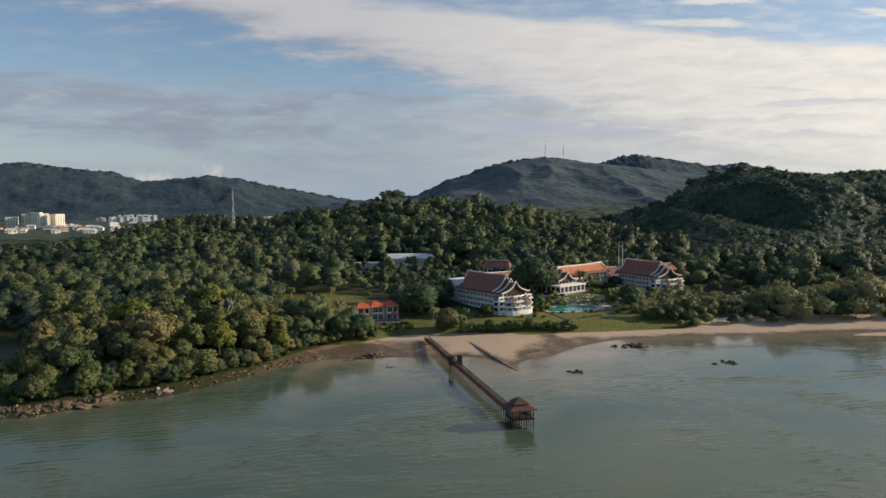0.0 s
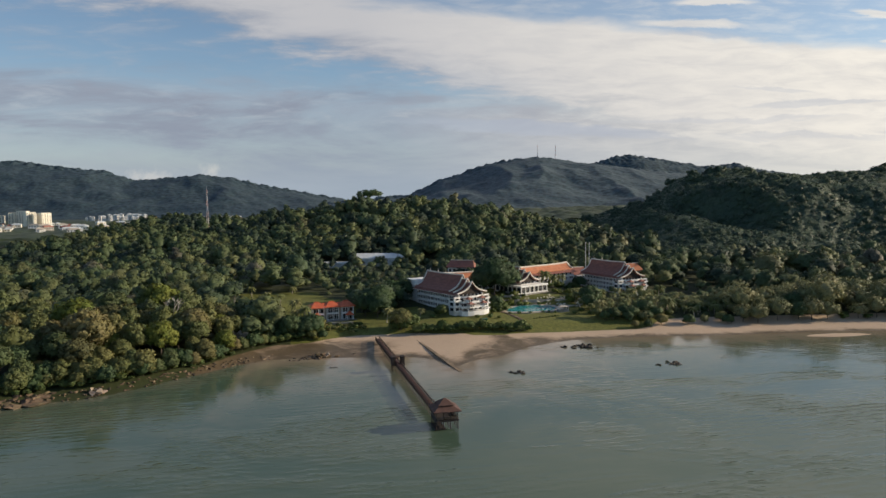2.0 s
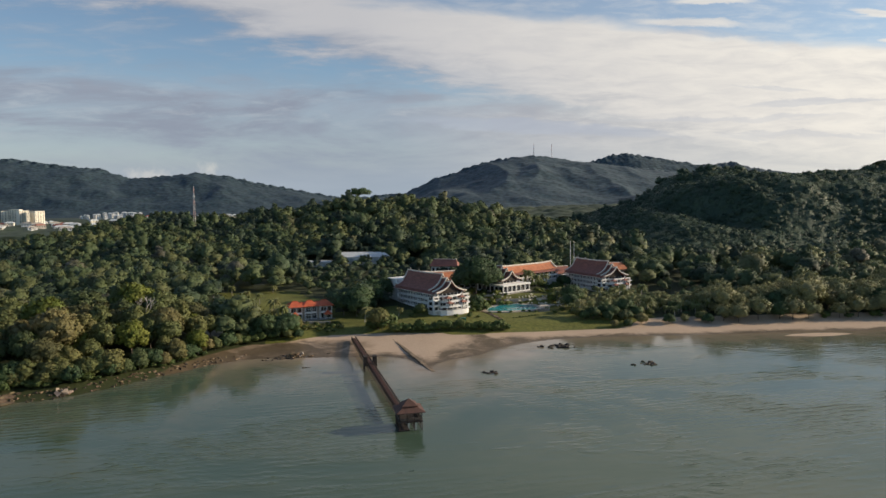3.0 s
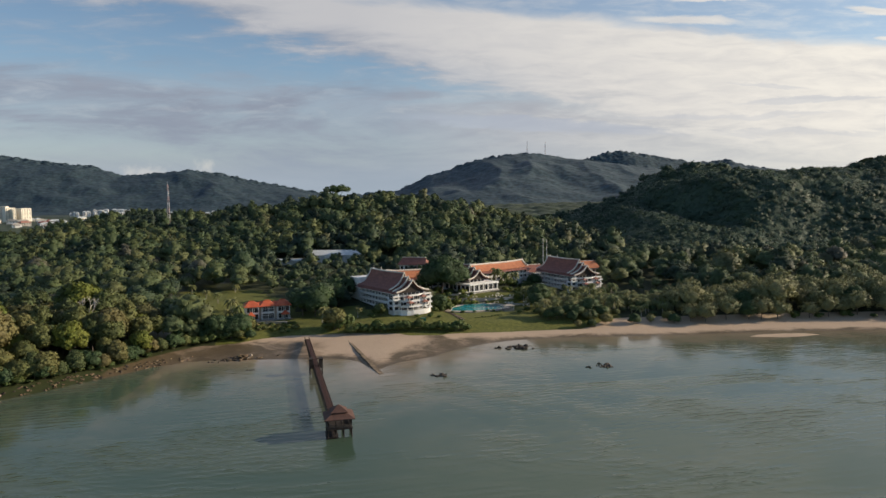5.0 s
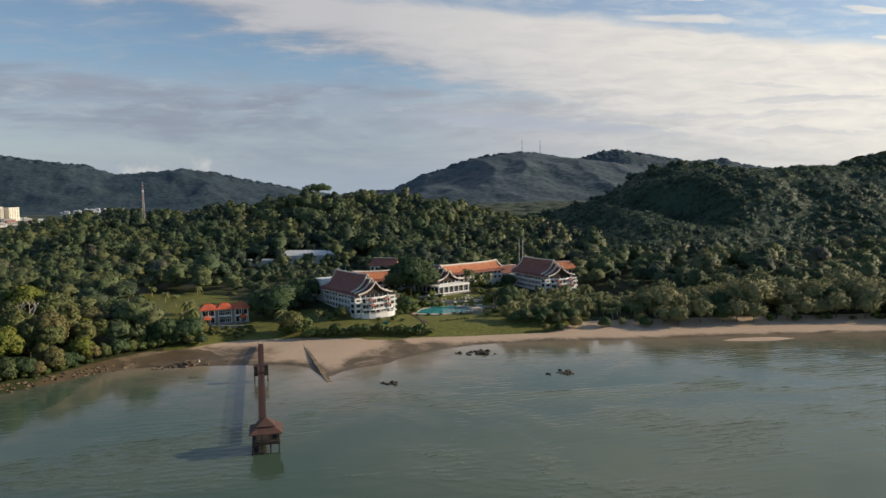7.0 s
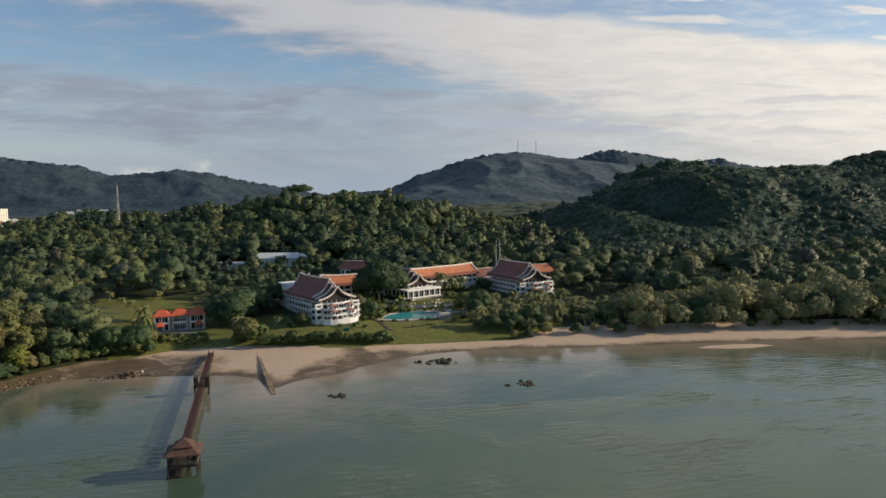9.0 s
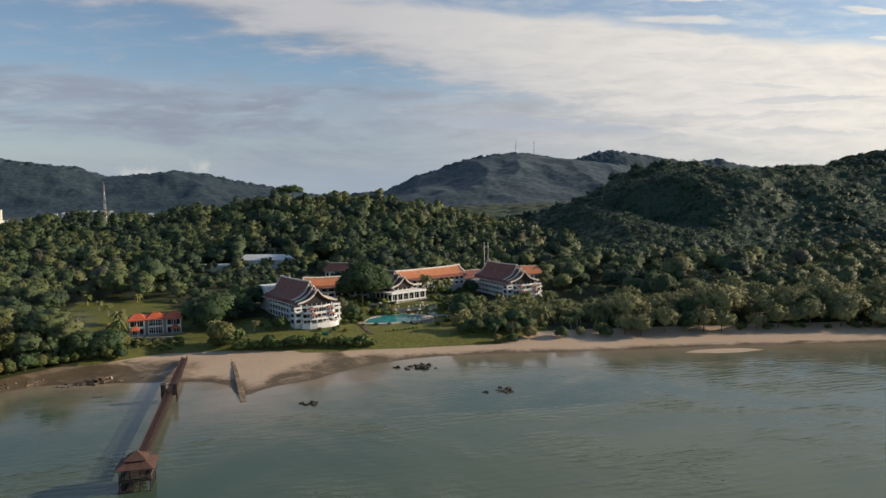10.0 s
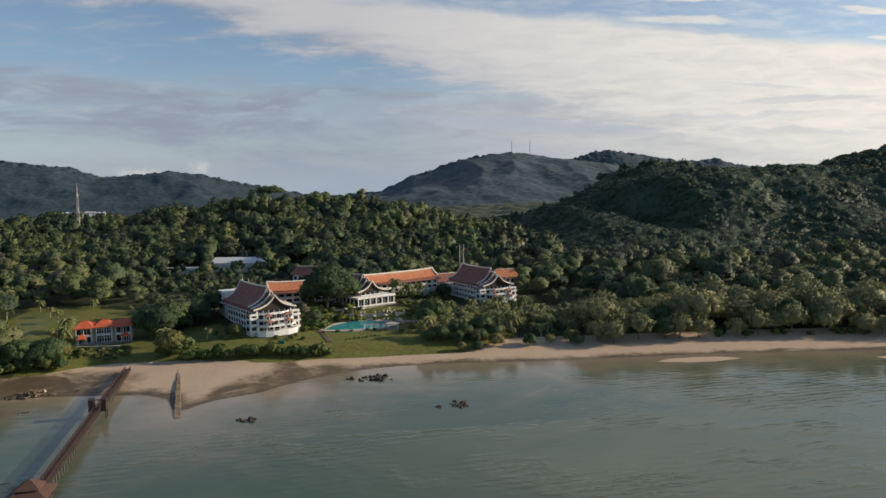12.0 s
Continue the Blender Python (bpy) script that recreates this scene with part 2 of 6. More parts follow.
GLASS = material("dark_window_glass", (0.020, 0.022, 0.025), (0.045, 0.048, 0.052), 0.6, 2, 0.12, spec=0.6)
WOOD = material("weathered_pier_wood", (0.071, 0.033, 0.025), (0.135, 0.062, 0.043), 0.5, 4, 0.85, 0.02, 6)
WOOD_DARK = material("dark_timber", (0.018, 0.013, 0.011), (0.044, 0.031, 0.024), 0.5, 4, 0.85, 0.02, 6)
PILE = material("weathered_pile", (0.075, 0.062, 0.050), (0.145, 0.120, 0.096), 0.6, 4, 0.9, 0.02, 6)
PIER_ROOF = material("rusty_brown_shingles", (0.070, 0.036, 0.027), (0.122, 0.060, 0.043), 0.5, 3, 0.8, 0.04, 5)
ROCK = material("wet_dark_rock", (0.022, 0.018, 0.014), (0.080, 0.062, 0.044), 0.35, 2.5, 0.85, 0.25, 1.6, per_object=0.3)
ROCK_PALE = material("pale_shore_rock", (0.24, 0.19, 0.14), (0.42, 0.35, 0.27), 0.4, 2.5, 0.9, 0.25, 1.6, per_object=0.2)
ROCK_BROWN = material("rusty_brown_shore_rock", (0.075, 0.054, 0.032), (0.215, 0.155, 0.090), 0.30, 2.2, 0.9, 0.3, 1.4, per_object=0.25)
GROYNE = material("weedy_brown_stone", (0.10, 0.074, 0.047), (0.25, 0.180, 0.115), 0.4, 2, 0.9, 0.1, 2)
STONE = material("grey_stone", (0.20, 0.19, 0.17), (0.36, 0.34, 0.31), 0.4, 3, 0.9, 0.06, 3)
PAVING = material("pale_pool_paving", (0.40, 0.34, 0.27), (0.56, 0.49, 0.41), 0.3, 3, 0.8)
STEEL = material("galvanised_steel", (0.62, 0.61, 0.60), (0.75, 0.74, 0.72), 0.5, 3, 0.5, metal=0.3)
STEEL_RED = material("faded_red_painted_steel", (0.60, 0.40, 0.36), (0.72, 0.52, 0.48), 0.5, 3, 0.55)
SHEET = material("pale_metal_roof", (0.50, 0.53, 0.53), (0.66, 0.68, 0.67), 0.1, 1.0, 0.5)
CANVAS = material("cream_canvas", (0.60, 0.55, 0.40), (0.74, 0.70, 0.55), 0.5, 3, 0.8)
CREAM = material("cream_tower_block", (0.74, 0.68, 0.55), (0.84, 0.79, 0.68), 0.05, 0.5, 0.8)
GREEN_PAINT = material("green_painted_metal", (0.02, 0.14, 0.09), (0.03, 0.19, 0.12), 0.5, 3, 0.5)


def pool_material():
    mat = bpy.data.materials.new("pool_water")
    mat.use_nodes = True
    k = Nodes(mat.node_tree)
    at = k.add("ShaderNodeTexCoord").outputs["Object"]
    b = k.add("ShaderNodeBsdfPrincipled")
    k.put(b.inputs["Base Color"], k.mix(k.noise(at, 0.2), (0.025, 0.24, 0.27), (0.06, 0.38, 0.40)))
    b.inputs["Roughness"].default_value = 0.06
    relief = k.add("ShaderNodeBump")
    relief.inputs["Strength"].default_value, relief.inputs["Distance"].default_value = 0.3, 0.03
    k.put(relief.inputs["Height"], k.noise(at, 1.5))
    k.put(b.inputs["Normal"], relief.outputs[0])
    k.put(k.add("ShaderNodeOutputMaterial").inputs[0], b.outputs[0])
    return mat


def sea_material():
    """Murky green estuary water: silt and sand show through where it is shallow, and ruffled and calm patches alternate."""
    mat = bpy.data.materials.new("murky_sea")
    mat.use_nodes = True
    k = Nodes(mat.node_tree)
    at = k.add("ShaderNodeTexCoord").outputs["Object"]
    shallow = k.field("shallow")
    patch = k.noise(at, 0.010, 4, 0.6, stretch=(1.0, 2.2, 1), distort=0.8)
    deep = k.mix(k.ramp(patch, 0.35, 0.65), (0.052, 0.090, 0.060), (0.088, 0.117, 0.079))
    silt = k.mix(k.noise(at, 0.05, 4), (0.225, 0.182, 0.128), (0.315, 0.258, 0.185))
    b = k.add("ShaderNodeBsdfPrincipled")
    edge = k.math("ADD", shallow, k.math("MULTIPLY", k.math("SUBTRACT", k.noise(at, 0.06, 5, 0.6), 0.5), 0.7))
    k.put(b.inputs["Base Color"], k.mix(k.ramp(edge, 0.09, 1.0), deep, silt))
    b.inputs["Roughness"].default_value, b.inputs["IOR"].default_value = 0.10, 1.33
    ruffle = k.math("MULTIPLY", k.ramp(patch, 0.40, 0.60, 0.15, 1.0), k.ramp(shallow, 0.15, 0.55, 1.0, 0.35))
    swell = k.noise(at, 0.060, 2, 0.5, stretch=(0.7, 1.5, 1), distort=0.9)
    turn = k.add("ShaderNodeMapping")
    k.put(turn.inputs[0], at)
    turn.inputs[2].default_value = (0, 0, radians(-9))
    fronts = k.add("ShaderNodeTexWave")
    fronts.bands_direction = "Y"
    k.put(fronts.inputs["Vector"], turn.outputs[0])
    for key, value in (("Scale", 0.10), ("Distortion", 5.0), ("Detail", 3.0), ("Detail Scale", 1.6), ("Detail Roughness", 0.6)):
        fronts.inputs[key].default_value = value
    ripple = k.noise(at, 0.34, 3, 0.55, stretch=(0.5, 1.1, 1), distort=0.15)
    chop = k.noise(at, 1.0, 3, 0.6, stretch=(0.6, 1.5, 1))
    gust = k.ramp(k.noise(at, 0.021, 3, 0.6, stretch=(1.0, 1.7, 1), distort=0.5), 0.40, 0.60, 0.26, 1.0)
    small = k.math("MULTIPLY", fronts.outputs["Fac"], k.ramp(ripple, 0.30, 0.65, 0.05, 0.34))
    small = k.math("ADD", small, k.math("ADD", k.math("MULTIPLY", ripple, 0.45), k.math("MULTIPLY", chop, 0.16)))
    height = k.math("ADD", k.math("MULTIPLY", k.math("MULTIPLY", swell, 0.18), ruffle), k.math("MULTIPLY", small, k.math("MULTIPLY", gust, ruffle)))
    relief = k.add("ShaderNodeBump")
    relief.inputs["Strength"].default_value, relief.inputs["Distance"].default_value = 1.0, 0.42
    k.put(relief.inputs["Height"], height)
    k.put(b.inputs["Normal"], relief.outputs[0])
    k.put(k.add("ShaderNodeOutputMaterial").inputs[0], b.outputs[0])
    return mat


def ground_material():
    """Sand, mud flat, mown lawn and dark forest floor on the one sheet of ground."""
    mat = bpy.data.materials.new("ground_cover")
    mat.use_nodes = True
    k = Nodes(mat.node_tree)
    at = k.add("ShaderNodeTexCoord").outputs["Object"]
    sand_f = k.field("sand")
    lawn_f = k.field("lawn")
    wet_f = k.field("wet")
    grain, blot = k.noise(at, 0.9, 5, 0.6), k.noise(at, 0.06, 5, 0.6)
    floor = k.mix(grain, (0.026, 0.034, 0.014), (0.056, 0.064, 0.026))
    worn = k.ramp(k.noise(at, 0.11, 6, 0.7, distort=0.6), 0.54, 0.70)
    lawn = k.mix(k.math("ADD", k.math("MULTIPLY", blot, 0.6), k.math("MULTIPLY", k.noise(at, 0.45, 5, 0.7), 0.4)), (0.050, 0.070, 0.014), (0.245, 0.240, 0.052))
    tuft = k.ramp(k.noise(at, 0.9, 6, 0.75, stretch=(0.6, 1.3, 1)), 0.36, 0.62, 0.55, 1.12)
    shade = k.add("ShaderNodeHueSaturation")
    k.put(shade.inputs["Value"], tuft), k.put(shade.inputs["Color"], lawn)
    lawn = shade.outputs[0]
    lawn = k.mix(k.math("MULTIPLY", worn, 0.28), lawn, (0.22, 0.19, 0.07))
    dry = k.mix(k.math("ADD", k.math("MULTIPLY", blot, 0.6), k.math("MULTIPLY", grain, 0.4)), (0.410, 0.300, 0.208), (0.580, 0.440, 0.312))
    mud = k.mix(k.noise(at, 0.16, 5, 0.65), (0.066, 0.050, 0.029), (0.155, 0.112, 0.064))
    jitter = k.math("MULTIPLY", k.math("SUBTRACT", k.noise(at, 0.18, 5, 0.6), 0.5), 0.5)
    ground = k.mix(k.ramp(k.math("ADD", lawn_f, jitter), 0.40, 0.60), floor, lawn)
    patchy = k.math("MULTIPLY", k.math("SUBTRACT", k.noise(at, 0.07, 6, 0.68, distort=0.9), 0.5), 2.4)
    sand = k.mix(k.ramp(k.math("ADD", k.math("ADD", wet_f, jitter), k.math("MULTIPLY", patchy, k.ramp(wet_f, 0.0, 0.3))), 0.0, 0.95), dry, mud)
    colour = k.mix(k.ramp(k.math("ADD", sand_f, k.math("MULTIPLY", jitter, 0.6)), 0.42, 0.58), ground, sand)
    b = k.add("ShaderNodeBsdfPrincipled")
    k.put(b.inputs["Base Color"], colour)
    k.put(b.inputs["Roughness"], k.ramp(wet_f, 0, 1, 0.9, 0.5))
    b.inputs["Specular IOR Level"].default_value = 0.3
    relief = k.add("ShaderNodeBump")
    relief.inputs["Strength"].default_value, relief.inputs["Distance"].default_value = 0.6, 0.25
    k.put(relief.inputs["Height"], k.math("ADD", grain, k.noise(at, 0.25, 4)))
    k.put(b.inputs["Normal"], relief.outputs[0])
    k.put(k.add("ShaderNodeOutputMaterial").inputs[0], b.outputs[0])
    return mat


POOL, SEA, GROUND = pool_material(), sea_material(), ground_material()


# ---- building blocks ----
class Geo:
    """Gathers vertices and faces of one part."""

    def __init__(self):
        self.v, self.f = [], []

    def add(self, verts, faces):
        n = len(self.v)
        self.v += [tuple(p) for p in verts]
        self.f += [tuple(n + i for i in q) for q in faces]
        return self

    def box(self, x0, y0, z0, x1, y1, z1, m=None):
        p = [Vector(c) for c in ((x0, y0, z0), (x1, y0, z0), (x1, y1, z0), (x0, y1, z0), (x0, y0, z1), (x1, y0, z1), (x1, y1, z1), (x0, y1, z1))]
        if m:
            p = [m @ c for c in p]
        return self.add(p, ((3, 2, 1, 0), (4, 5, 6, 7), (0, 1, 5, 4), (1, 2, 6, 5), (2, 3, 7, 6), (3, 0, 4, 7)))

    def bar(self, a, b, r0, r1=None, n=6):
        """A tapered round bar from a to b."""
        a, b = Vector(a), Vector(b)
        r1 = r0 if r1 is None else r1
        q = (b - a).to_track_quat("Z", "Y").to_matrix()
        ring = [q @ Vector((math.cos(2 * math.pi * i / n), math.sin(2 * math.pi * i / n), 0)) for i in range(n)]
        faces = [(i, (i + 1) % n, n + (i + 1) % n, n + i) for i in range(n)] + [tuple(range(n))[::-1], tuple(range(n, 2 * n))]
        return self.add([a + c * r0 for c in ring] + [b + c * r1 for c in ring], faces)

    def sweep(self, rings):
        """One closed skin through a row of rings of equal length."""
        k, n = len(rings[0]), len(rings)
        faces = [(i * k + j, i * k + (j + 1) % k, (i + 1) * k + (j + 1) % k, (i + 1) * k + j) for i in range(n - 1) for j in range(k)]
        faces += [tuple(range(k))[::-1], tuple((n - 1) * k + j for j in range(k))]
        return self.add([p for r in rings for p in r], faces)

    def hip(self, x0, y0, x1, y1, z0, z1, inset, thick=0.22):
        """A hipped roof with a ridge along x and a real eave edge."""
        ym = (y0 + y1) / 2
        top = [(x0, y0, z0), (x1, y0, z0), (x1, y1, z0), (x0, y1, z0), (x0 + inset, ym, z1), (x1 - inset, ym, z1)]
        low = [(x, y, z - thick) for x, y, z in top]
        faces = [(0, 1, 5, 4), (1, 2, 5), (2, 3, 4, 5), (3, 0, 4), (7, 6, 10, 11), (8, 7, 11), (9, 8, 11, 10), (6, 9, 10)]
        faces += [(6 + i, 6 + (i + 1) % 4, (i + 1) % 4, i) for i in range(4)]
        return self.add(top + low, faces)

    def sheet(self, rows, thick=0.25):
        """A curved slab through rows of points, with thickness downwards."""
        nr, nc = len(rows), len(rows[0])
        top = [p for r in rows for p in r]
        low = [(p[0], p[1], p[2] - thick) for p in top]
        k, n = len(top), nc
        faces = []
        for i in range(nr - 1):
            for j in range(nc - 1):
                a = i * n + j
                faces += [(a, a + n, a + n + 1, a + 1), (k + a, k + a + 1, k + a + n + 1, k + a + n)]
        edge = [j for j in range(nc)] + [i * n + nc - 1 for i in range(1, nr)] + [(nr - 1) * n + j for j in range(nc - 2, -1, -1)] + [i * n for i in range(nr - 2, 0, -1)]
        faces += [(a, b, k + b, k + a) for a, b in zip(edge, edge[1:] + edge[:1])]
        return self.add(top + low, faces)


def mesh_of(name, geo, mat, smooth=False):
    me = bpy.data.meshes.new(name)
    me.from_pydata(geo.v, [], geo.f)
    me.materials.append(mat)
    if smooth:
        me.polygons.foreach_set("use_smooth", [True] * len(me.polygons))
    me.update()
    return me


def part(name, geo, mat, parent, label="", smooth=False):
    ob = new(name, geo if isinstance(geo, bpy.types.Mesh) else mesh_of(name, geo, mat, smooth))
    ob.parent = parent
    return tagged(ob, label)


def thing(name, m, label, category, group="", kind=""):
    ob = new(name)
    ob.empty_display_size = 0.5
    ob.matrix_world = m
    return tagged(ob, label, category, group, kind)


def solid(name, geo, mat, label, category, m=None, group="", kind="", smooth=False):
    ob = new(name, mesh_of(name, geo, mat, smooth))
    if m:
        ob.matrix_world = m
    return tagged(ob, label, category, group, kind)


def array_mesh(name, verts, tris, mat, smooth=True, normals=None):
    """A mesh from numpy arrays of triangles; foliage brings its own soft normals."""
    me = bpy.data.meshes.new(name)
    me.vertices.add(len(verts))
    me.vertices.foreach_set("co", np.asarray(verts, np.float32).ravel())
    k = tris.shape[1]
    me.loops.add(len(tris) * k)
    me.loops.foreach_set("vertex_index", np.asarray(tris, np.int32).ravel())
    me.polygons.add(len(tris))
    me.polygons.foreach_set("loop_start", np.arange(0, len(tris) * k, k, dtype=np.int32))
    me.polygons.foreach_set("use_smooth", np.full(len(tris), smooth))
    me.materials.append(mat)
    me.update(calc_edges=True)
    if normals is not None:
        me.normals_split_custom_set_from_vertices(np.asarray(normals, np.float32))
    return me


# ---- the land ----
SHORE = np.array([(-5000, 520), (-600, 400), (-300, 372), (-215, 366), (-176, 340), (-164, 330), (-158, 322), (-150, 303), (-148, 262), (-138, 246), (-122, 241), (-110, 242), (-104, 249),
                  (-95, 254), (-78, 259), (-67, 268), (-50, 286), (-34, 304), (-20, 312), (-9, 313.5), (3, 312.5), (21, 311), (43, 309), (52, 303),
                  (60, 284), (65, 294), (70, 299), (78, 303), (84, 306), (90, 314), (98, 321), (110, 329), (120, 333.5), (133, 337), (162, 338), (193, 336), (231, 337), (269, 337), (350, 332), (450, 318), (600, 295), (5000, -205)], float)


BACK = np.array([(-5000, 545), (-600, 418), (-300, 388), (-215, 382), (-168, 354), (-150, 333), (-145, 305), (-138, 268), (-128, 254), (-118, 250), (-106, 252), (-92, 263), (-76, 268),
                 (-62, 279), (-46, 297), (-35, 316), (-22, 332), (-6, 335), (4, 344), (17, 350), (40, 349.5), (63, 346.5), (86, 347.5), (100, 352), (134, 353.5), (160, 355), (200, 359), (290, 359), (380, 354), (460, 340), (600, 317), (5000, -155)], float)


def line_distance(line, x, y):
    """Metres beyond a line that runs from west to east; negative on its seaward side."""
    x, y = np.asarray(x, float), np.asarray(y, float)
    best = np.full(x.shape, 1e9)
    for (ax, ay), (bx, by) in zip(line[:-1], line[1:]):
        dx, dy = bx - ax, by - ay
        s = np.clip(((x - ax) * dx + (y - ay) * dy) / (dx * dx + dy * dy), 0, 1)
        best = np.minimum(best, np.hypot(x - ax - s * dx, y - ay - s * dy))
    return best * np.where(y > np.interp(x, line[:, 0], line[:, 1]), 1, -1)


def shore_distance(x, y):
    """Metres inland of the water's edge; negative out at sea."""
    return line_distance(SHORE, x, y)


def back_distance(x, y):
    """Metres inland of the top of the beach."""
    return line_distance(BACK, x, y)


def bump2(x, y, cx, cy, sx, sy, turn=0.0):
    c, s = math.cos(radians(turn)), math.sin(radians(turn))
    px, py = (x - cx) * c + (y - cy) * s, -(x - cx) * s + (y - cy) * c
    return np.exp(-0.5 * ((px / sx) ** 2 + (py / sy) ** 2))


def soft(a, lo, hi):
    t = np.clip((a - lo) / (hi - lo), 0, 1)
    return t * t * (3 - 2 * t)


def value_noise(x, y, cell, seed):
    """Smooth random relief, 0 to 1."""
    fx, fy = x / cell, y / cell
    ix, iy = np.floor(fx).astype(np.int64), np.floor(fy).astype(np.int64)
    tx, ty = fx - ix, fy - iy
    tx, ty = tx * tx * (3 - 2 * tx), ty * ty * (3 - 2 * ty)

    def corner(a, b):
        h = (a * 374761393 + b * 668265263 + seed * 1274126177) & 0x7FFFFFFF
        h = ((h ^ (h >> 13)) * 1103515245) & 0x7FFFFFFF
        return ((h >> 8) & 0xFFFF) / 65535.0

    low = corner(ix, iy) * (1 - tx) + corner(ix + 1, iy) * tx
    high = corner(ix, iy + 1) * (1 - tx) + corner(ix + 1, iy + 1) * tx
    return low * (1 - ty) + high * ty


def ground_z(x, y):
    x, y = np.asarray(x, float), np.asarray(y, float)
    d, up = shore_distance(x, y), back_distance(x, y)
    share = np.clip(d / (np.maximum(d, 0) + np.maximum(-up, 0) + 0.01), 0, 1)
    beach = 2.2 * share ** 0.9
    high = np.interp(up, [0, 8, 18, 45, 72, 95, 265, 560, 5000], [2.2, 4.3, 5.0, 5.4, 9.5, 10.5, 15, 17, 17])
    low = np.interp(up, [0, 8, 18, 45, 95, 170, 265, 560], [2.2, 4.3, 5.0, 5.2, 6.0, 9.0, 14, 17])
    high = high + (np.minimum(low, high) - high) * soft(x, 142, 165)
    z = np.where(d < 0, np.interp(d, [-80, -20, 0], [-4, -1.2, 0]), np.where(up < 0, beach, high))
    z = z - 11 * soft(x, -270, -420) * soft(y, 520, 720)
    z = z - 22 * soft(bump2(x, y, -640, 1060, 80, 70), 0.3, 0.6)
    inland = soft(d, 60, 200)
    z = z - 11 * soft(y, 900, 1300)
    ridge = np.interp(x, RIDGE[:, 0], RIDGE[:, 1])
    crest = np.interp(x, [0, 330], [805, 785])
    slope = np.where(y < crest, 105, 130)
    round_hill = np.exp(-0.5 * ((y - crest) / slope) ** 2)
    foot = 585 + 25 * np.sin(x / 60.0)
    steep = 1 - (1 - np.clip((y - foot) / (crest - foot), 0, 1)) ** 1.7
    east = soft(x, 250, 340)
    hills = ridge * np.where(y < crest, round_hill + (steep - round_hill) * east, round_hill) + 6 * bump2(x, y, -110, 330, 50, 55) + EAST_HILL[0] * bump2(x, y, *EAST_HILL[1:])
    z = z + 2.6 * bump2(x, y, 66, 394, 25, 26)
    flat = soft(np.hypot((x - 117) / 24.0, (y - 400) / 18.0), 1.25, 0.95)
    z = z + (5.2 - z) * flat
    across = x + 0.12 * (y - 785) + 40 * (value_noise(x, y, 110, 5) - 0.5)
    spurs = np.interp(across, [330, 385, 425, 475, 555, 590, 640, 720], [0, -12, 17, 13, -12, -18, 3, 0]) * east
    gully = np.interp(x, [200, 380], [26, 24]) * (value_noise(across, y * 0.45, 80, 8) - 0.5) + 9 * (value_noise(x, y, 30, 3) - 0.5) + spurs
    return z + hills * inland + gully * inland * soft(hills, 8, 40) * soft(np.abs(y - crest), 10, 70) * soft(y, 880, 830)


# a farther wooded hill to the east: height, centre, half widths
EAST_HILL = (90, 910, 962, 160, 75)


# height of the near wooded ridge above the plain, from west to east
RIDGE = np.array([(-1200, 0), (-430, 0), (-360, 2), (-304, 9), (-264, 17), (-224, 25), (-200, 26), (-140, 25), (-85, 28), (-35, 32), (13, 39), (56, 41), (130, 34), (190, 21), (250, 11), (285, 13), (312, 23),
                  (348, 39), (390, 56), (430, 67), (486, 70), (519, 67), (554, 70), (613, 70), (653, 66), (699, 60), (800, 46), (1000, 20), (1400, 5), (5000, 0)], float)


def capsule(x, y, ax, ay, bx, by):
    dx, dy = bx - ax, by - ay
    s = np.clip(((x - ax) * dx + (y - ay) * dy) / (dx * dx + dy * dy), 0, 1)
    return np.hypot(x - ax - s * dx, y - ay - s * dy)


def inside(x, y, poly):
    x, y = np.asarray(x, float), np.asarray(y, float)
    hit = np.zeros(x.shape, bool)
    for (ax, ay), (bx, by) in zip(poly, poly[1:] + poly[:1]):
        cross = (ay > y) != (by > y)
        hit ^= cross & (x < (bx - ax) * (y - ay) / (by - ay + 1e-12) + ax)
    return hit


LAWN = [(-18, 345), (25, 344), (45, 350), (110, 350), (152, 358), (152, 384), (150, 430), (112, 432), (96, 415), (88, 392), (62, 384), (48, 400), (24, 398), (-20, 392)]
BACK_LAWN = [(-58, 418), (-52, 374), (-34, 360), (-16, 368), (-14, 385), (14, 392), (14, 416), (-8, 436), (-12, 456), (-60, 450)]


def growth_free(x, y):
    """Where no forest stands: lawns, buildings, beach."""
    d = shore_distance(x, y)
    free = inside(x, y, LAWN) | inside(x, y, BACK_LAWN)
    free |= capsule(x, y, 52, 424, 92, 366) < 17
    free |= capsule(x, y, 60, 448, 118, 450) < 13
    free |= capsule(x, y, 112, 451, 164, 485) < 13
    free |= capsule(x, y, 126, 440, 166, 468) < 13
    free |= capsule(x, y, 120, 440, 134, 415) < 16
    free |= capsule(x, y, 178, 492, 212, 430) < 15
    free |= capsule(x, y, 20, 579, 40, 575) < 15
    free |= capsule(x, y, -20, 567, 0, 565) < 7
    free |= back_distance(x, y) < np.interp(x, [-40, -30, 60], [0.5, 1, 3])
    free |= inside(x, y, [(126, 428), (176, 428), (186, 472), (150, 470)])
    free |= inside(x, y, [(62, 420), (96, 412), (120, 425), (120, 440), (60, 445)])
    return free


def lines(lo, hi, step, far, grow):
    inner = list(np.arange(lo, hi + 0.1, step))
    a, b, s = [], [], step
    p = hi
    while p < far[1]:
        s *= grow
        p += s
        b.append(min(p, far[1]))
    p, s = lo, step
    while p > far[0]:
        s *= grow
        p -= s
        a.append(max(p, far[0]))
    return np.array(a[::-1] + inner + b)


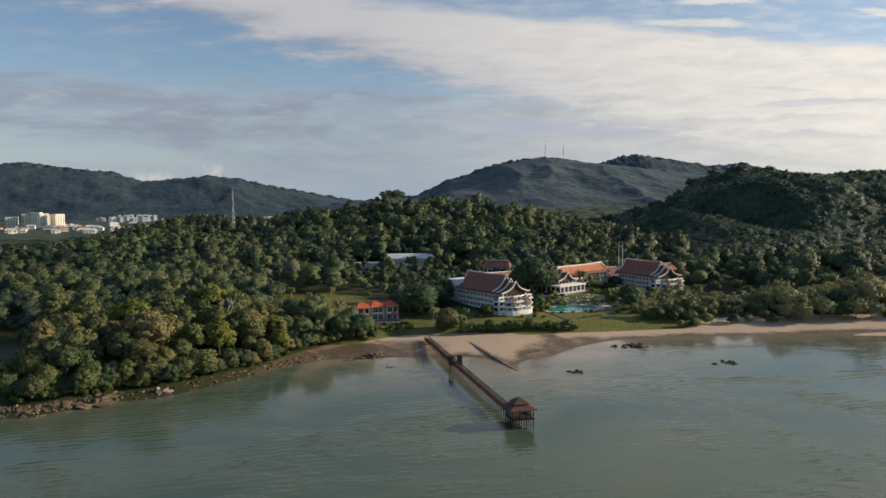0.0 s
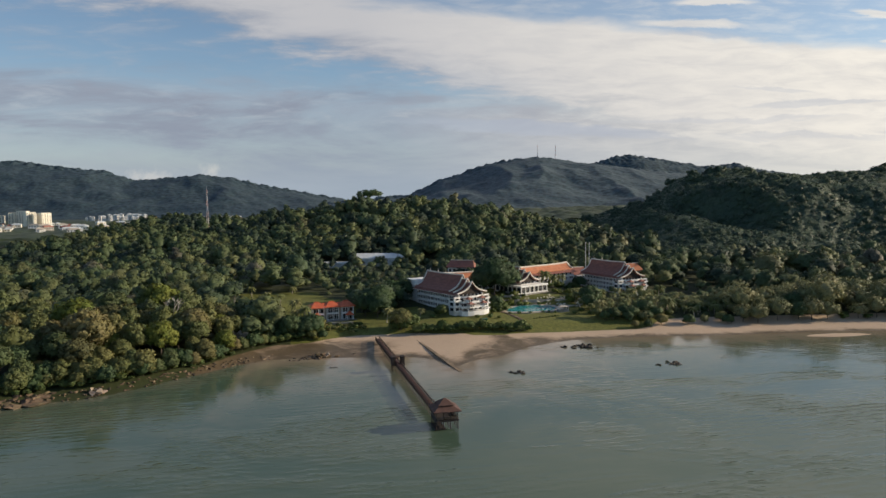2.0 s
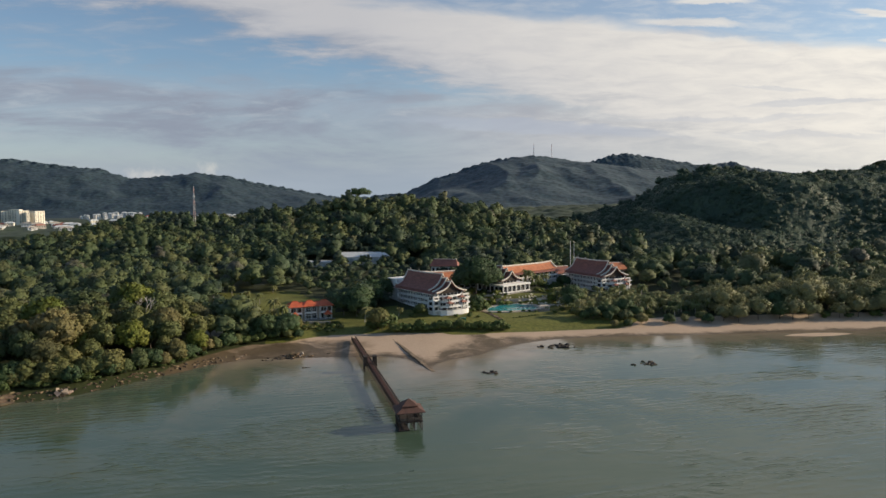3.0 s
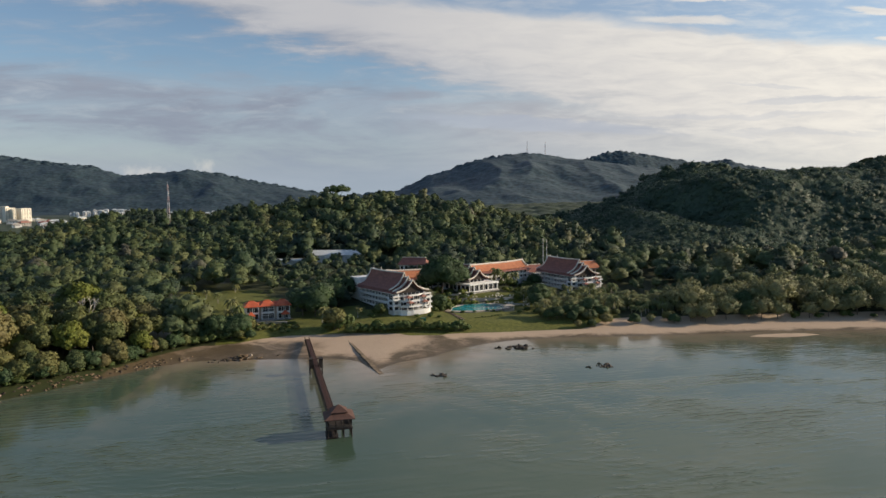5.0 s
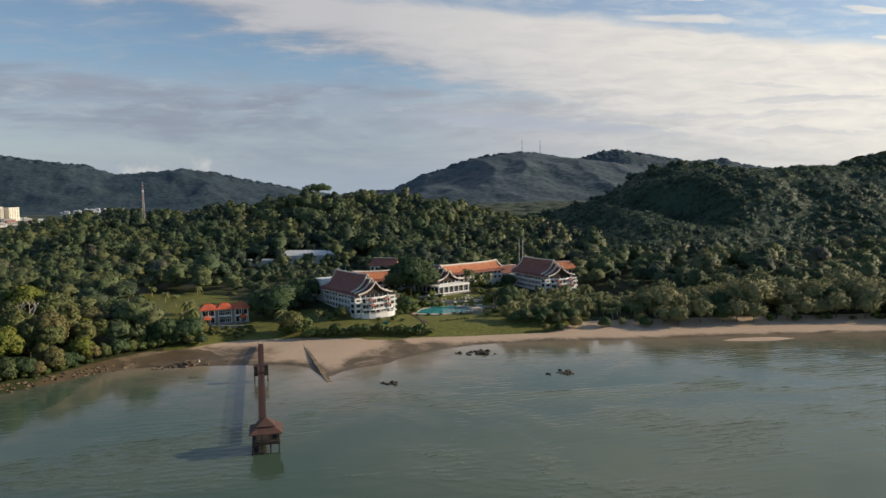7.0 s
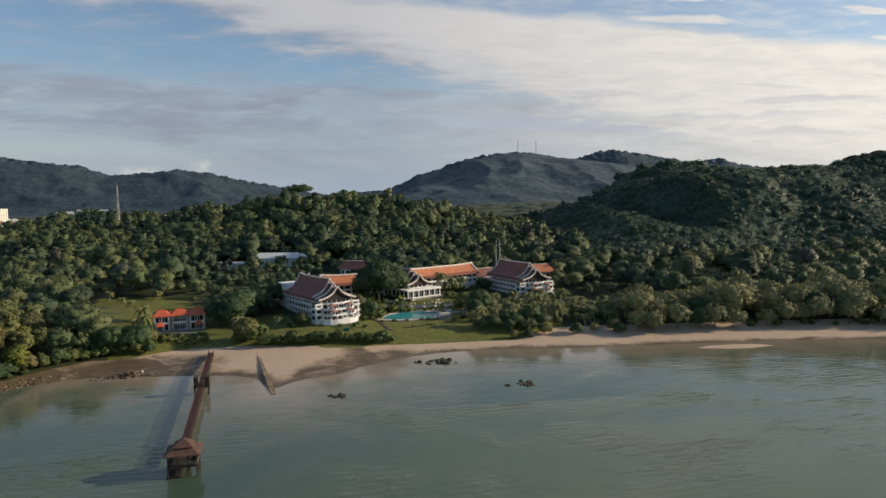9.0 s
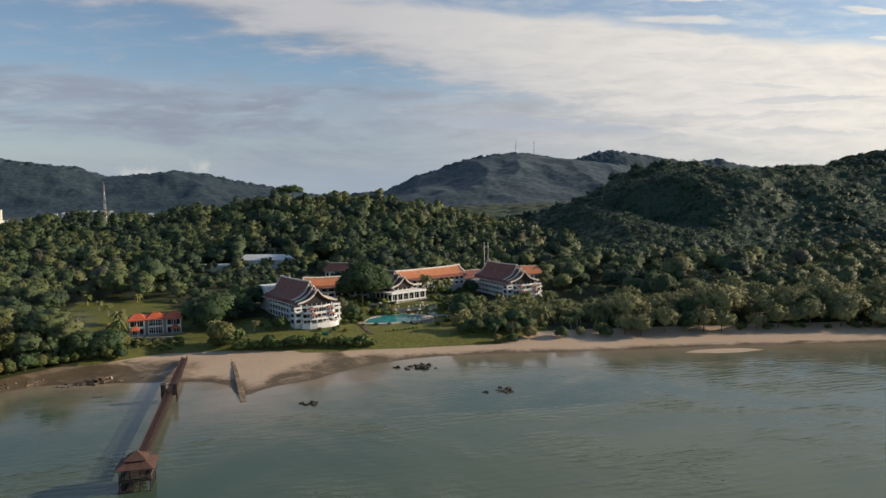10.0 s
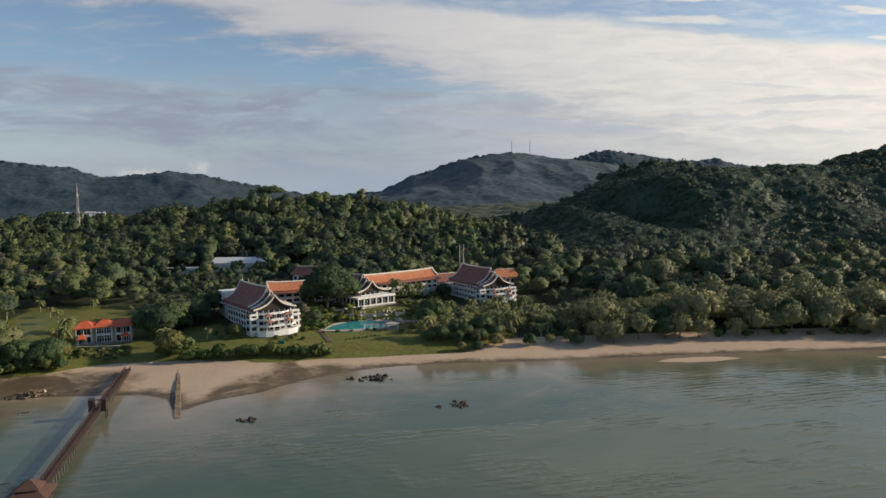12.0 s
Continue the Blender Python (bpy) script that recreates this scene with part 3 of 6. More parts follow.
def grid_quads(nx, ny):
    i = (np.arange(ny - 1)[:, None] * nx + np.arange(nx - 1)[None, :]).ravel()
    return np.stack([i, i + 1, i + nx + 1, i + nx], 1)


def attribute(me, name, values):
    a = me.attributes.new(name, "FLOAT", "POINT")
    a.data.foreach_set("value", np.asarray(values, np.float32).ravel())


def build_ground():
    xs, ys = lines(-200, 430, 3.6, (-4800, 4900), 1.08), lines(232, 500, 3.4, (-2500, 4900), 1.05)
    gx, gy = np.meshgrid(xs, ys)
    d = shore_distance(gx, gy)
    z = ground_z(gx, gy)
    spit = np.maximum(bump2(gx, gy, 260, 327.5, 24, 5.0, 0), bump2(gx, gy, 355, 317, 30, 5.5, -5))
    z = np.maximum(z, np.where(spit > 0.2, -1.2 + 1.6 * spit + 0.12 * (value_noise(gx, gy, 5.0, 2) - 0.5), -99))
    me = array_mesh("ground", np.stack([gx, gy, z], -1).reshape(-1, 3), grid_quads(len(xs), len(ys)), GROUND)
    lawn_reach = 5.5 * soft(gx, 62, 84) * soft(gx, 182, 164)
    sand = soft(back_distance(gx, gy) + lawn_reach, 2.0 + 8 * soft(gx, 160, 190), -2.0 + 5 * soft(gx, 160, 190))
    sand = sand * soft(gx, -62, -36)
    west = 0.8 * soft(gx, 44, 22) * soft(d, 34, 18)
    wet = np.maximum(np.maximum(soft(d, np.interp(gx, [40, 70, 75, 150], [9, 9, 4, 6]), 0.3), west), soft(gx, -25, -35))
    reach = np.interp(gx, [64, 70, 88, 100, 112, 130], [10, 16, 23, 14, 7, 4]) + 8 * (value_noise(gx, gy, 9.0, 4) - 0.5)
    wet = np.maximum(wet, 0.72 * soft(d, reach + 5, reach - 5) * soft(gx, 60, 66) * soft(gx, 140, 118))
    wet = np.where(spit > 0.35, 0, wet)
    lawn = inside(gx, gy, LAWN) | inside(gx, gy, BACK_LAWN) | ((gx > -15) & (gx < 190) & (d > 6) & (d < 75))
    attribute(me, "sand", sand), attribute(me, "wet", wet), attribute(me, "lawn", lawn.astype(float))
    tagged(new("ground", me), "sandy beach, mown lawns and forest floor", "ground", kind="structure")


def build_sea():
    xs, ys = lines(-200, 430, 4.0, (-4800, 4900), 1.10), lines(232, 380, 4.0, (-3000, 1600), 1.10)
    gx, gy = np.meshgrid(xs, ys)
    d = shore_distance(gx, gy)
    shallow = np.interp(d, [-85, -45, -20, -8, 0], [0, 0.30, 0.50, 0.72, 1.0])
    shallow = shallow * np.where(gx < -30, 0.35, 1.0)
    shallow = np.maximum(shallow, bump2(gx, gy, 90, 308, 22, 14))
    me = array_mesh("sea", np.stack([gx, gy, np.zeros_like(gx)], -1).reshape(-1, 3), grid_quads(len(xs), len(ys)), SEA)
    attribute(me, "shallow", shallow)
    tagged(new("water", me), "murky grey-green sea with low ripples", "water", kind="structure")


build_ground()
build_sea()


def canopy_bumps(x, y, cell, seed):
    """Rounded tree-top relief, 0 to 1."""
    best = np.zeros_like(x)
    ix, iy = np.floor(x / cell).astype(np.int64), np.floor(y / cell).astype(np.int64)
    for dx in (-1, 0, 1):
        for dy in (-1, 0, 1):
            cx, cy = ix + dx, iy + dy
            h = (cx * 73856093 + cy * 19349663 + seed * 83492791) & 0xFFFFFF
            rx, ry, rh = (h & 255) / 255.0, ((h >> 8) & 255) / 255.0, ((h >> 16) & 255) / 255.0
            d = np.hypot(x - (cx + rx) * cell, y - (cy + ry) * cell) / (cell * (0.65 + 0.45 * rh))
            best = np.maximum(best, np.sqrt(np.clip(1 - d * d, 0, 1)) * (0.45 + 0.55 * rh))
    return best


def build_hill(name, label, ridge, y0, front, back, step, seed, shade=1.0):
    """A wooded hill: a ridge line along x, spurs running down its slopes, and a canopy of tree tops; haze is in its
    leaf colour.
    """
    px, pz = zip(*ridge)
    xs = np.arange(px[0], px[-1], step)
    ys = np.concatenate([np.arange(y0 - front, y0 + 60, step), np.arange(y0 + 60, y0 + back, step * 5)])
    gx, gy = np.meshgrid(xs, ys)
    top = np.interp(gx + 60 * np.sin(gy / 170.0 + seed), px, pz)
    top = np.interp(gx, px, pz) * soft(np.abs(gy - y0), 300, 0) + top * (1 - soft(np.abs(gy - y0), 300, 0))
    t = np.where(gy < y0, (y0 - gy) / front, (gy - y0) / back)
    fall = 1 - soft(t, 0, 1) ** 0.85
    bent = gx + 120 * value_noise(gx, gy, 300, seed + 9)
    spur = 62 * (0.5 - np.abs(value_noise(bent, gy * 0.45, 230, seed) - 0.5)) - 24 + 18 * (value_noise(bent, gy, 80, seed + 4) - 0.5)
    z = top * fall + spur * soft(t, 0, 0.25) * soft(t, 1.0, 0.5) * np.clip(top / 200.0, 0.2, 1.2) - 6
    crest = soft(np.abs(gy - y0), 150, 30)
    z = z + 4.2 * (canopy_bumps(gx, gy, 22.4, seed) - 0.75) + 1.5 * (value_noise(gx, gy, 27, seed + 6) - 0.5) + 5 * (value_noise(gx, gy, 90, seed + 7) - 0.5)
    z = z + crest * (16 * (canopy_bumps(gx, gy, 34.0, seed + 12) - 0.6) + 15 * (value_noise(gx, gy, 18, seed + 13) - 0.5))
    me = array_mesh(name, np.stack([gx, gy, z], -1).reshape(-1, 3), grid_quads(len(xs), len(ys)), FAR_FOREST_HAZED)
    # a low shade value puts a hill's shaded look into its leaf tone
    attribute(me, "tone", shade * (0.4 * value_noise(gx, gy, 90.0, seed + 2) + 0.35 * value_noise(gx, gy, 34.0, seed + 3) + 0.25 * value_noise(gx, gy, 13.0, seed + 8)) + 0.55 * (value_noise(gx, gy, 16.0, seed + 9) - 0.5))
    tagged(new(name, me), label, "hill", kind="structure")


build_hill("hill_west", "far forested hill ridge, toned dark and haze-blue",
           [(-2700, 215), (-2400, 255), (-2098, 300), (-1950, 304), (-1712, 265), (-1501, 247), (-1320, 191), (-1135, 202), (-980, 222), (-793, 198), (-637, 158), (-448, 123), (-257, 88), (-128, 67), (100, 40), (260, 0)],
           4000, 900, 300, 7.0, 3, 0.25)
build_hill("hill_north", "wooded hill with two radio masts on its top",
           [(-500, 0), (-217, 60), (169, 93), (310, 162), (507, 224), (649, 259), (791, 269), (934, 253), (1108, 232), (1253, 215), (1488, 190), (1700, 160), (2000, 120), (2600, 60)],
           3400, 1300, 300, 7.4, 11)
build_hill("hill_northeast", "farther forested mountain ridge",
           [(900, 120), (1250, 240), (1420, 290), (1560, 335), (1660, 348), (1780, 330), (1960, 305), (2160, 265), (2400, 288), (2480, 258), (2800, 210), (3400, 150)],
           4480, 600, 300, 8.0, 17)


# ---- woodland ----
def small_icosphere():
    bm = bmesh.new()
    bmesh.ops.create_icosphere(bm, subdivisions=1, radius=1.0)
    v = np.array([p.co[:] for p in bm.verts])
    f = np.array([[p.index for p in q.verts] for q in bm.faces])
    bm.free()
    return v, f


ICO_SMALL = small_icosphere()


def unit(a):
    return a / (np.linalg.norm(a, axis=-1, keepdims=True) + 1e-9)


def leaf_sprays(rng, p, out, leaf, shape=(0.66, 0.8)):
    """Ragged three-cornered sprays of leaves at the points p, facing roughly out."""
    n = len(p)
    face = unit(out + rng.normal(size=(n, 3)) * 0.35)
    side = unit(np.cross(face, rng.normal(size=(n, 3))))
    along = np.cross(face, side)
    s = (leaf * rng.uniform(0.55, 1.4, n))[:, None]
    tri = np.stack([p - side * s * shape[0] - along * s * 0.3, p + side * s * shape[0] - along * s * 0.4, p + along * s * shape[1] - face * s * 0.2], 1)
    return tri.reshape(-1, 3)


def billows(rng, lobes, r0, low, high, tall, small, large):
    """Centres, radii and outward directions of the billows that make up a crown's dome."""
    k = np.arange(lobes)
    up = np.clip(1 - 1.45 * (k + 0.5) / lobes + rng.uniform(-0.12, 0.12, lobes), -0.5, 1.0)
    a = 2.39996 * k + rng.uniform(-0.55, 0.55, lobes)
    flat = np.sqrt(1 - np.minimum(up ** 2, 0.98))
    way = np.stack([np.cos(a) * flat, np.sin(a) * flat, up], 1)
    rs = r0 * rng.uniform(small, large, lobes)
    half = np.array([r0, r0, (high - low) * 0.5])
    cs = np.array([0, 0, (low + high) * 0.5]) + way * (half - np.minimum(rs[:, None] * np.array([0.85, 0.85, 0.7 * tall]), half * 0.8)) * rng.uniform(0.80, 1.06, (lobes, 1))
    return cs, rs, way


def crown_arrays(seed, height, width, base, lobes, leaves, leaf, core=0.80, loose=0.0, tall=1.0, share=0.85, span=(0.20, 0.44), spray=(0.66, 0.8), flutter=0.45):
    """A crown of billows with leaf sprays all over them. Returns vertices, triangles and soft normals."""
    rng = np.random.default_rng(seed)
    r0 = width / 2
    cs, rs, dome = billows(rng, lobes, r0, base, height, tall, *span)
    iv, fi = ICO_SMALL
    verts, tris, norms, n = [], [], [], 0
    hearts = [((0, 0, base + (height - base) * 0.5), r0 * 0.62, (height - base) * 0.34)] + [(c, r * core, r * core * 0.78 * tall) for c, r in zip(cs, rs)]
    for i, (c, rw, rh) in enumerate(hearts):
        wob = 1 + rng.uniform(-0.20, 0.18, (len(iv), 1))
        verts.append(np.asarray(c) + iv * wob * np.array([rw * rng.uniform(0.9, 1.2), rw * rng.uniform(0.9, 1.2), rh]))
        norms.append(unit(iv + (share * dome[i - 1] if i else 0)))
        tris.append(fi + n)
        n += len(iv)
    which = rng.choice(lobes, leaves, p=rs ** 2 / (rs ** 2).sum())
    way = unit(rng.normal(size=(leaves, 3)) + 0.55 * dome[which] + np.array([0, 0, 0.25]))
    p = cs[which] + way * (rs[which][:, None] * rng.uniform(0.78 - loose, 1.26 + 0.6 * loose, (leaves, 1))) * np.array([1, 1, 0.80 * tall])
    verts.append(leaf_sprays(rng, p, way, leaf, spray))
    soft_way = unit(way + share * dome[which] + rng.normal(size=(leaves, 3)) * flutter)
    norms.append(np.repeat(soft_way, 3, axis=0))
    tris.append(n + np.arange(leaves)[:, None] * 3 + np.array([[0, 1, 2]]))
    return np.concatenate(verts), np.concatenate(tris), np.concatenate(norms)


def dome_arrays(seed, height, width, lumps, leaves, leaf, flutter=0.45):
    """A spreading forest crown of a few billows. Returns vertices, triangles and soft normals."""
    return crown_arrays(seed, height, width, height * 0.22, lumps, leaves, leaf, core=0.86, share=0.85, span=(0.26, 0.52), flutter=flutter)


def trunk_geo(seed, height, radius, limbs=4, spread=2.2):
    rng = random.Random(seed)
    g = Geo()
    bend = (rng.uniform(-0.4, 0.4), rng.uniform(-0.4, 0.4))
    mid = (bend[0], bend[1], height * 0.5)
    g.bar((0, 0, -0.6), mid, radius, radius * 0.72, 7)
    g.bar(mid, (bend[0] * 1.6, bend[1] * 1.6, height), radius * 0.72, radius * 0.35, 6)
    for i in range(limbs):
        a = 2 * math.pi * (i + rng.random() * 0.6) / limbs
        z = height * rng.uniform(0.45, 0.75)
        g.bar((bend[0], bend[1], z), (bend[0] + math.cos(a) * spread, bend[1] + math.sin(a) * spread, z + spread * rng.uniform(0.5, 1.0)), radius * 0.42, radius * 0.16, 5)
    return g


def make_tree(name, seed, height, width, mat, label, base=0.22, lobes=24, leaves=2000, leaf=0.58, bark=None, tall=1.0, category="tree", core=0.80, loose=0.0, span=(0.20, 0.44), spray=(0.66, 0.8)):
    t = thing(name, Matrix(), label, category)
    part("trunk", trunk_geo(seed, height * 0.62, 0.028 * height * 0.75, 5, width * 0.26), bark or BARK, t)
    v, f, n = crown_arrays(seed, height, width, height * base, lobes, leaves, leaf, tall=tall, core=core, loose=loose, span=span, spray=spray)
    part("crown", array_mesh("crown", v, f, mat, normals=n), mat, t)
    return t


def make_palm(name, seed, height, label):
    rng = random.Random(seed)
    t = thing(name, Matrix(), label, "palm")
    g = Geo()
    lean = Vector((rng.uniform(-0.9, 0.9), rng.uniform(-0.9, 0.9), 0))
    pts = [Vector((0, 0, -0.4)) + lean * s * s + Vector((0, 0, (height + 0.4) * s)) for s in (0, 0.35, 0.7, 1)]
    for i in range(3):
        g.bar(pts[i], pts[i + 1], 0.24 - 0.04 * i, 0.20 - 0.04 * i, 7)
    part("trunk", g, PALE_BARK, t)
    g = Geo()
    top = pts[-1]
    for i in range(20):
        a = 2.39996 * i + rng.uniform(-0.2, 0.2)
        rise = 1.0 - i / 15.0
        size = rng.uniform(3.2, 4.2)
        d = Vector((math.cos(a), math.sin(a), 0))
        n = Vector((-d.y, d.x, 0))
        rows = []
        for s in (0.04, 0.25, 0.5, 0.75, 1.0):
            c = top + d * (size * s * (0.92 if rise > 0 else 0.8)) + Vector((0, 0, size * (rise * 0.85 * s - 0.85 * s * s)))
            w = 0.55 * math.sin(math.pi * (0.12 + 0.86 * s)) + 0.05
            rows.append([c - n * w - Vector((0, 0, w * 0.5)), c + Vector((0, 0, 0.05)), c + n * w - Vector((0, 0, w * 0.5))])
        k = len(rows)
        verts = [p for r in rows for p in r]
        faces = [(3 * j + c, 3 * j + c + 1, 3 * j + c + 4, 3 * j + c + 3) for j in range(k - 1) for c in (0, 1)]
        g.add(verts, faces)
    part("crown", g, FROND, t)
    return t


# ---- near trees, each a thing of its own ----
def spot(x, y, size=1.0, turn=0.0, sink=0.0):
    return Matrix.Translation((x, y, float(ground_z(x, y)) - sink)) @ pose(0, 0, 0, 0, 0, turn) @ Matrix.Scale(size, 4)


def plant(kinds, places, rng):
    """Stands copies of the kinds at the places (x, y, size); the first of each kind takes a place itself."""
    spots = [spot(x, y, s, rng.uniform(0, 360), 0.1) for x, y, s in places]
    for i, m in enumerate(spots[len(kinds):]):
        copy_thing(kinds[i % len(kinds)], m)
    for ob, m in zip(kinds, spots):
        ob.matrix_world = m


def scatter(box, step, rng, keep):
    """Jittered places in a box of ground where keep(x, y) holds."""
    xs, ys = np.meshgrid(np.arange(box[0], box[2], step), np.arange(box[1], box[3], step))
    xs = xs + (np.arange(xs.shape[0]) % 2)[:, None] * step * 0.5
    xs, ys = (xs + rng.uniform(-0.42, 0.42, xs.shape) * step).ravel(), (ys + rng.uniform(-0.42, 0.42, ys.shape) * step).ravel()
    ok = keep(xs, ys)
    return xs[ok], ys[ok]


NEAR = [(-185, 235), (-20, 235), (-36, 328), (-54, 366), (-185, 366)]
BEACH_WOOD = [(168, 346), (350, 341), (640, 295), (640, 355), (400, 398), (168, 398)]


def near_zone(x, y):
    return inside(x, y, NEAR) | inside(x, y, BEACH_WOOD)


def plant_near():
    rng = np.random.default_rng(7)
    turn = random.Random(3)
    green = "broadleaf tree with a dense dark green crown"
    kinds = [make_tree("broadleaf_tree", 11, 13.0, 11.0, LEAF, green), make_tree("broadleaf_tree", 12, 15.0, 11.5, LEAF, green, lobes=20),
             make_tree("broadleaf_tree", 13, 11.5, 10.5, LEAF, green, base=0.18), make_tree("broadleaf_tree", 14, 14.0, 10.0, LEAF, green, base=0.16, lobes=18),
             make_tree("broadleaf_tree", 15, 12.0, 12.0, LEAF_DARK, "broad spreading tree with very dark leaves", base=0.3),
             make_tree("broadleaf_tree", 16, 13.5, 12.5, LEAF_OLIVE, "spreading tree with an olive-brown crown", base=0.2, lobes=22),
             make_tree("broadleaf_tree", 17, 16.5, 9.5, LEAF, green, base=0.08, lobes=24)]
    x, y = scatter((-185, 235, -15, 368), 9.6, rng, lambda a, b: inside(a, b, NEAR) & ~growth_free(a, b))
    front = shore_distance(x, y) < 18
    size = np.where(front, rng.uniform(0.65, 1.1, len(x)), 0.85 + 0.75 * rng.beta(1.3, 1.8, len(x)))
    plant(kinds, [p for p, f in zip(zip(x, y, size), front) if not f], turn)
    edge = "bushy shore tree with leaves down to the rocks"
    kinds = [make_tree("shore_tree", 81, 9.5, 10.5, LEAF, edge, base=-0.04, lobes=26), make_tree("shore_tree", 82, 11.0, 10.0, LEAF, edge, base=-0.04, lobes=28),
             make_tree("shore_tree", 83, 8.0, 10.0, LEAF_DARK, edge, base=-0.04, lobes=22)]
    fringe = [(float(a), float(np.interp(a, BACK[:, 0], BACK[:, 1])) + rng.uniform(2.0, 6.0), rng.uniform(0.55, 0.95)) for a in np.linspace(-136, -27, 30)]
    plant(kinds, [p for p, f in zip(zip(x, y, size), front) if f] + fringe, turn)
    gold = "tree with a sunlit yellow-green crown by the shore"
    plant([make_tree("broadleaf_tree", 21, 12.0, 10.0, LEAF_YELLOW, gold, base=0.15)],
          [(-40, 312, 0.95), (-84, 296, 1.05), (-118, 268, 0.8), (-48, 334, 1.05), (-105, 316, 2.0), (-80, 350, 2.0), (-96, 284, 1.2), (-64, 300, 1.35)], turn)
    # feathery trees along the beach
    kinds = [make_tree("casuarina_tree", 31 + i, 14.0 + 1.5 * i, 17.0, NEEDLE, "feathery olive-green casuarina tree on the beach", base=0.05, lobes=38, leaves=1700, leaf=0.57, tall=1.15, core=0.45, loose=0.5, span=(0.12, 0.26), spray=(0.42, 1.2))
             for i in range(3)]
    x, y = scatter((224, 316, 640, 400), 11.0, rng, lambda a, b: inside(a, b, BEACH_WOOD) & (back_distance(a, b) > -3.5))
    mixed = rng.uniform(0, 1, len(x)) < 0.24
    front = back_distance(x, y) < 5
    size = soft(x, 200, 330) * 0.22 + 0.78
    size = size * np.where(front, 0.58 + 0.55 * rng.beta(1.5, 1.6, len(x)), 0.70 + 0.65 * rng.beta(1.5, 1.8, len(x)))
    plant(kinds, [p for p, q in zip(zip(x, y, size), mixed) if not q], turn)
    kinds = [make_tree("beach_tree", 91, 12.0, 13.0, LEAF_DARK, "dark broadleaf tree among the casuarinas", base=0.02, lobes=26, leaves=1900, leaf=0.5),
             make_tree("beach_tree", 92, 11.0, 11.0, LEAF_OLIVE, "olive-brown tree among the casuarinas", base=0.05, lobes=22, leaves=1700, leaf=0.5)]
    plant(kinds, [(a, b, c * 0.95) for (a, b, c), q in zip(zip(x, y, size), mixed) if q], turn)
    # lower mixed growth between the pool garden and the casuarinas
    kinds = [make_tree("grove_tree", 94, 9.0, 10.0, LEAF, "low green tree of the beach grove", base=0.0, lobes=22, leaves=1400, leaf=0.5),
             make_tree("grove_tree", 95, 8.0, 10.5, LEAF_DARK, "low dark tree of the beach grove", base=0.0, lobes=22, leaves=1400, leaf=0.5),
             make_tree("grove_tree", 96, 9.0, 9.0, NEEDLE, "young casuarina of the beach grove", base=-0.05, lobes=26, leaves=1400, leaf=0.42, tall=1.7, core=0.45, loose=0.4, span=(0.14, 0.30), spray=(0.42, 1.2))]
    x, y = scatter((164, 350, 240, 400), 8.5, rng, lambda a, b: (back_distance(a, b) > -4.0) & (rng.uniform(0, 1, a.shape) < 0.85))
    plant(kinds, list(zip(x, y, rng.uniform(0.38, 0.72, len(x)))), turn)
    plant([make_tree("grove_tree", 97, 9.0, 10.5, LEAF_DARK, "dark spreading tree at the edge of the lawn", base=0.0, lobes=24, leaves=1600, leaf=0.46)],
          [(150, 363, 0.6), (155, 364, 0.75), (162, 361, 0.62), (166, 366, 0.8), (173, 362, 0.65), (180, 366, 0.7)], turn)
    # palms by the pool garden and on the lawns
    kinds = [make_palm("coconut_palm", 41 + i, 5.2 + 1.0 * i, "coconut palm with sunlit drooping fronds") for i in range(3)]
    x, y = scatter((148, 366, 225, 432), 6.6, rng, lambda a, b: (shore_distance(a, b) > 30) & (capsule(a, b, 178, 492, 212, 430) > 17))
    extra = [(-30, 410, 0.85), (-20, 396, 1.3), (-40, 424, 0.8), (-12, 372, 1.2), (-17, 379, 1.1), (-52, 440, 0.9), (-58, 418, 1.0), (-28, 448, 0.85), (32, 366, 1.2), (137, 452, 1.5), (145, 457, 1.4), (151, 463, 1.3), (50, 372, 0.7), (-16, 388, 0.8), (196, 432, 1.2), (205, 424, 1.2)]
    plant(kinds, list(zip(x, y, rng.uniform(0.75, 1.2, len(x)))) + extra, turn)
    # trees of the garden
    kinds = [make_tree("garden_tree", 51, 12.0, 13.0, LEAF_DARK, "large round dark green garden tree", base=0.12, lobes=26, leaves=1900, leaf=0.52),
             make_tree("garden_tree", 52, 10.0, 11.5, LEAF, "spreading green garden tree on the lawn", base=0.15, lobes=22, leaves=1900, leaf=0.52)]
    stand = [(-31 + 5.2 * i, 335.5 + 1.0 * i + rng.uniform(-0.8, 0.8), rng.uniform(0.42, 0.55)) for i in range(7)] + [(-30 + 6 * i, 343.0 + 1.2 * i, rng.uniform(0.48, 0.62)) for i in range(5)]
    stand += [(float(a), float(b), float(c)) for a, b, c in zip(rng.uniform(-32, -3, 14), rng.uniform(340, 352, 14), rng.uniform(0.65, 0.98, 14))]
    plant(kinds, stand + [(20, 386, 1.15), (39, 354, 1.12), (36, 416, 1.1), (26, 420, 1.1), (95.4, 395, 0.80), (147, 367, 0.6), (154.5, 405, 1.05), (155, 364, 0.62), (162, 367, 0.6), (62, 373, 0.68), (150, 392, 0.8),  (44, 428, 1.05), (30, 402, 1.0),
                  (185, 432, 0.48), (190, 430, 0.42), (196, 429, 0.45), (201, 430, 0.5), (206, 433, 0.5), (211, 438, 0.55), (168, 369, 0.6), (167, 470, 0.8), (18, 398, 0.9), (175, 371, 0.8)], turn)
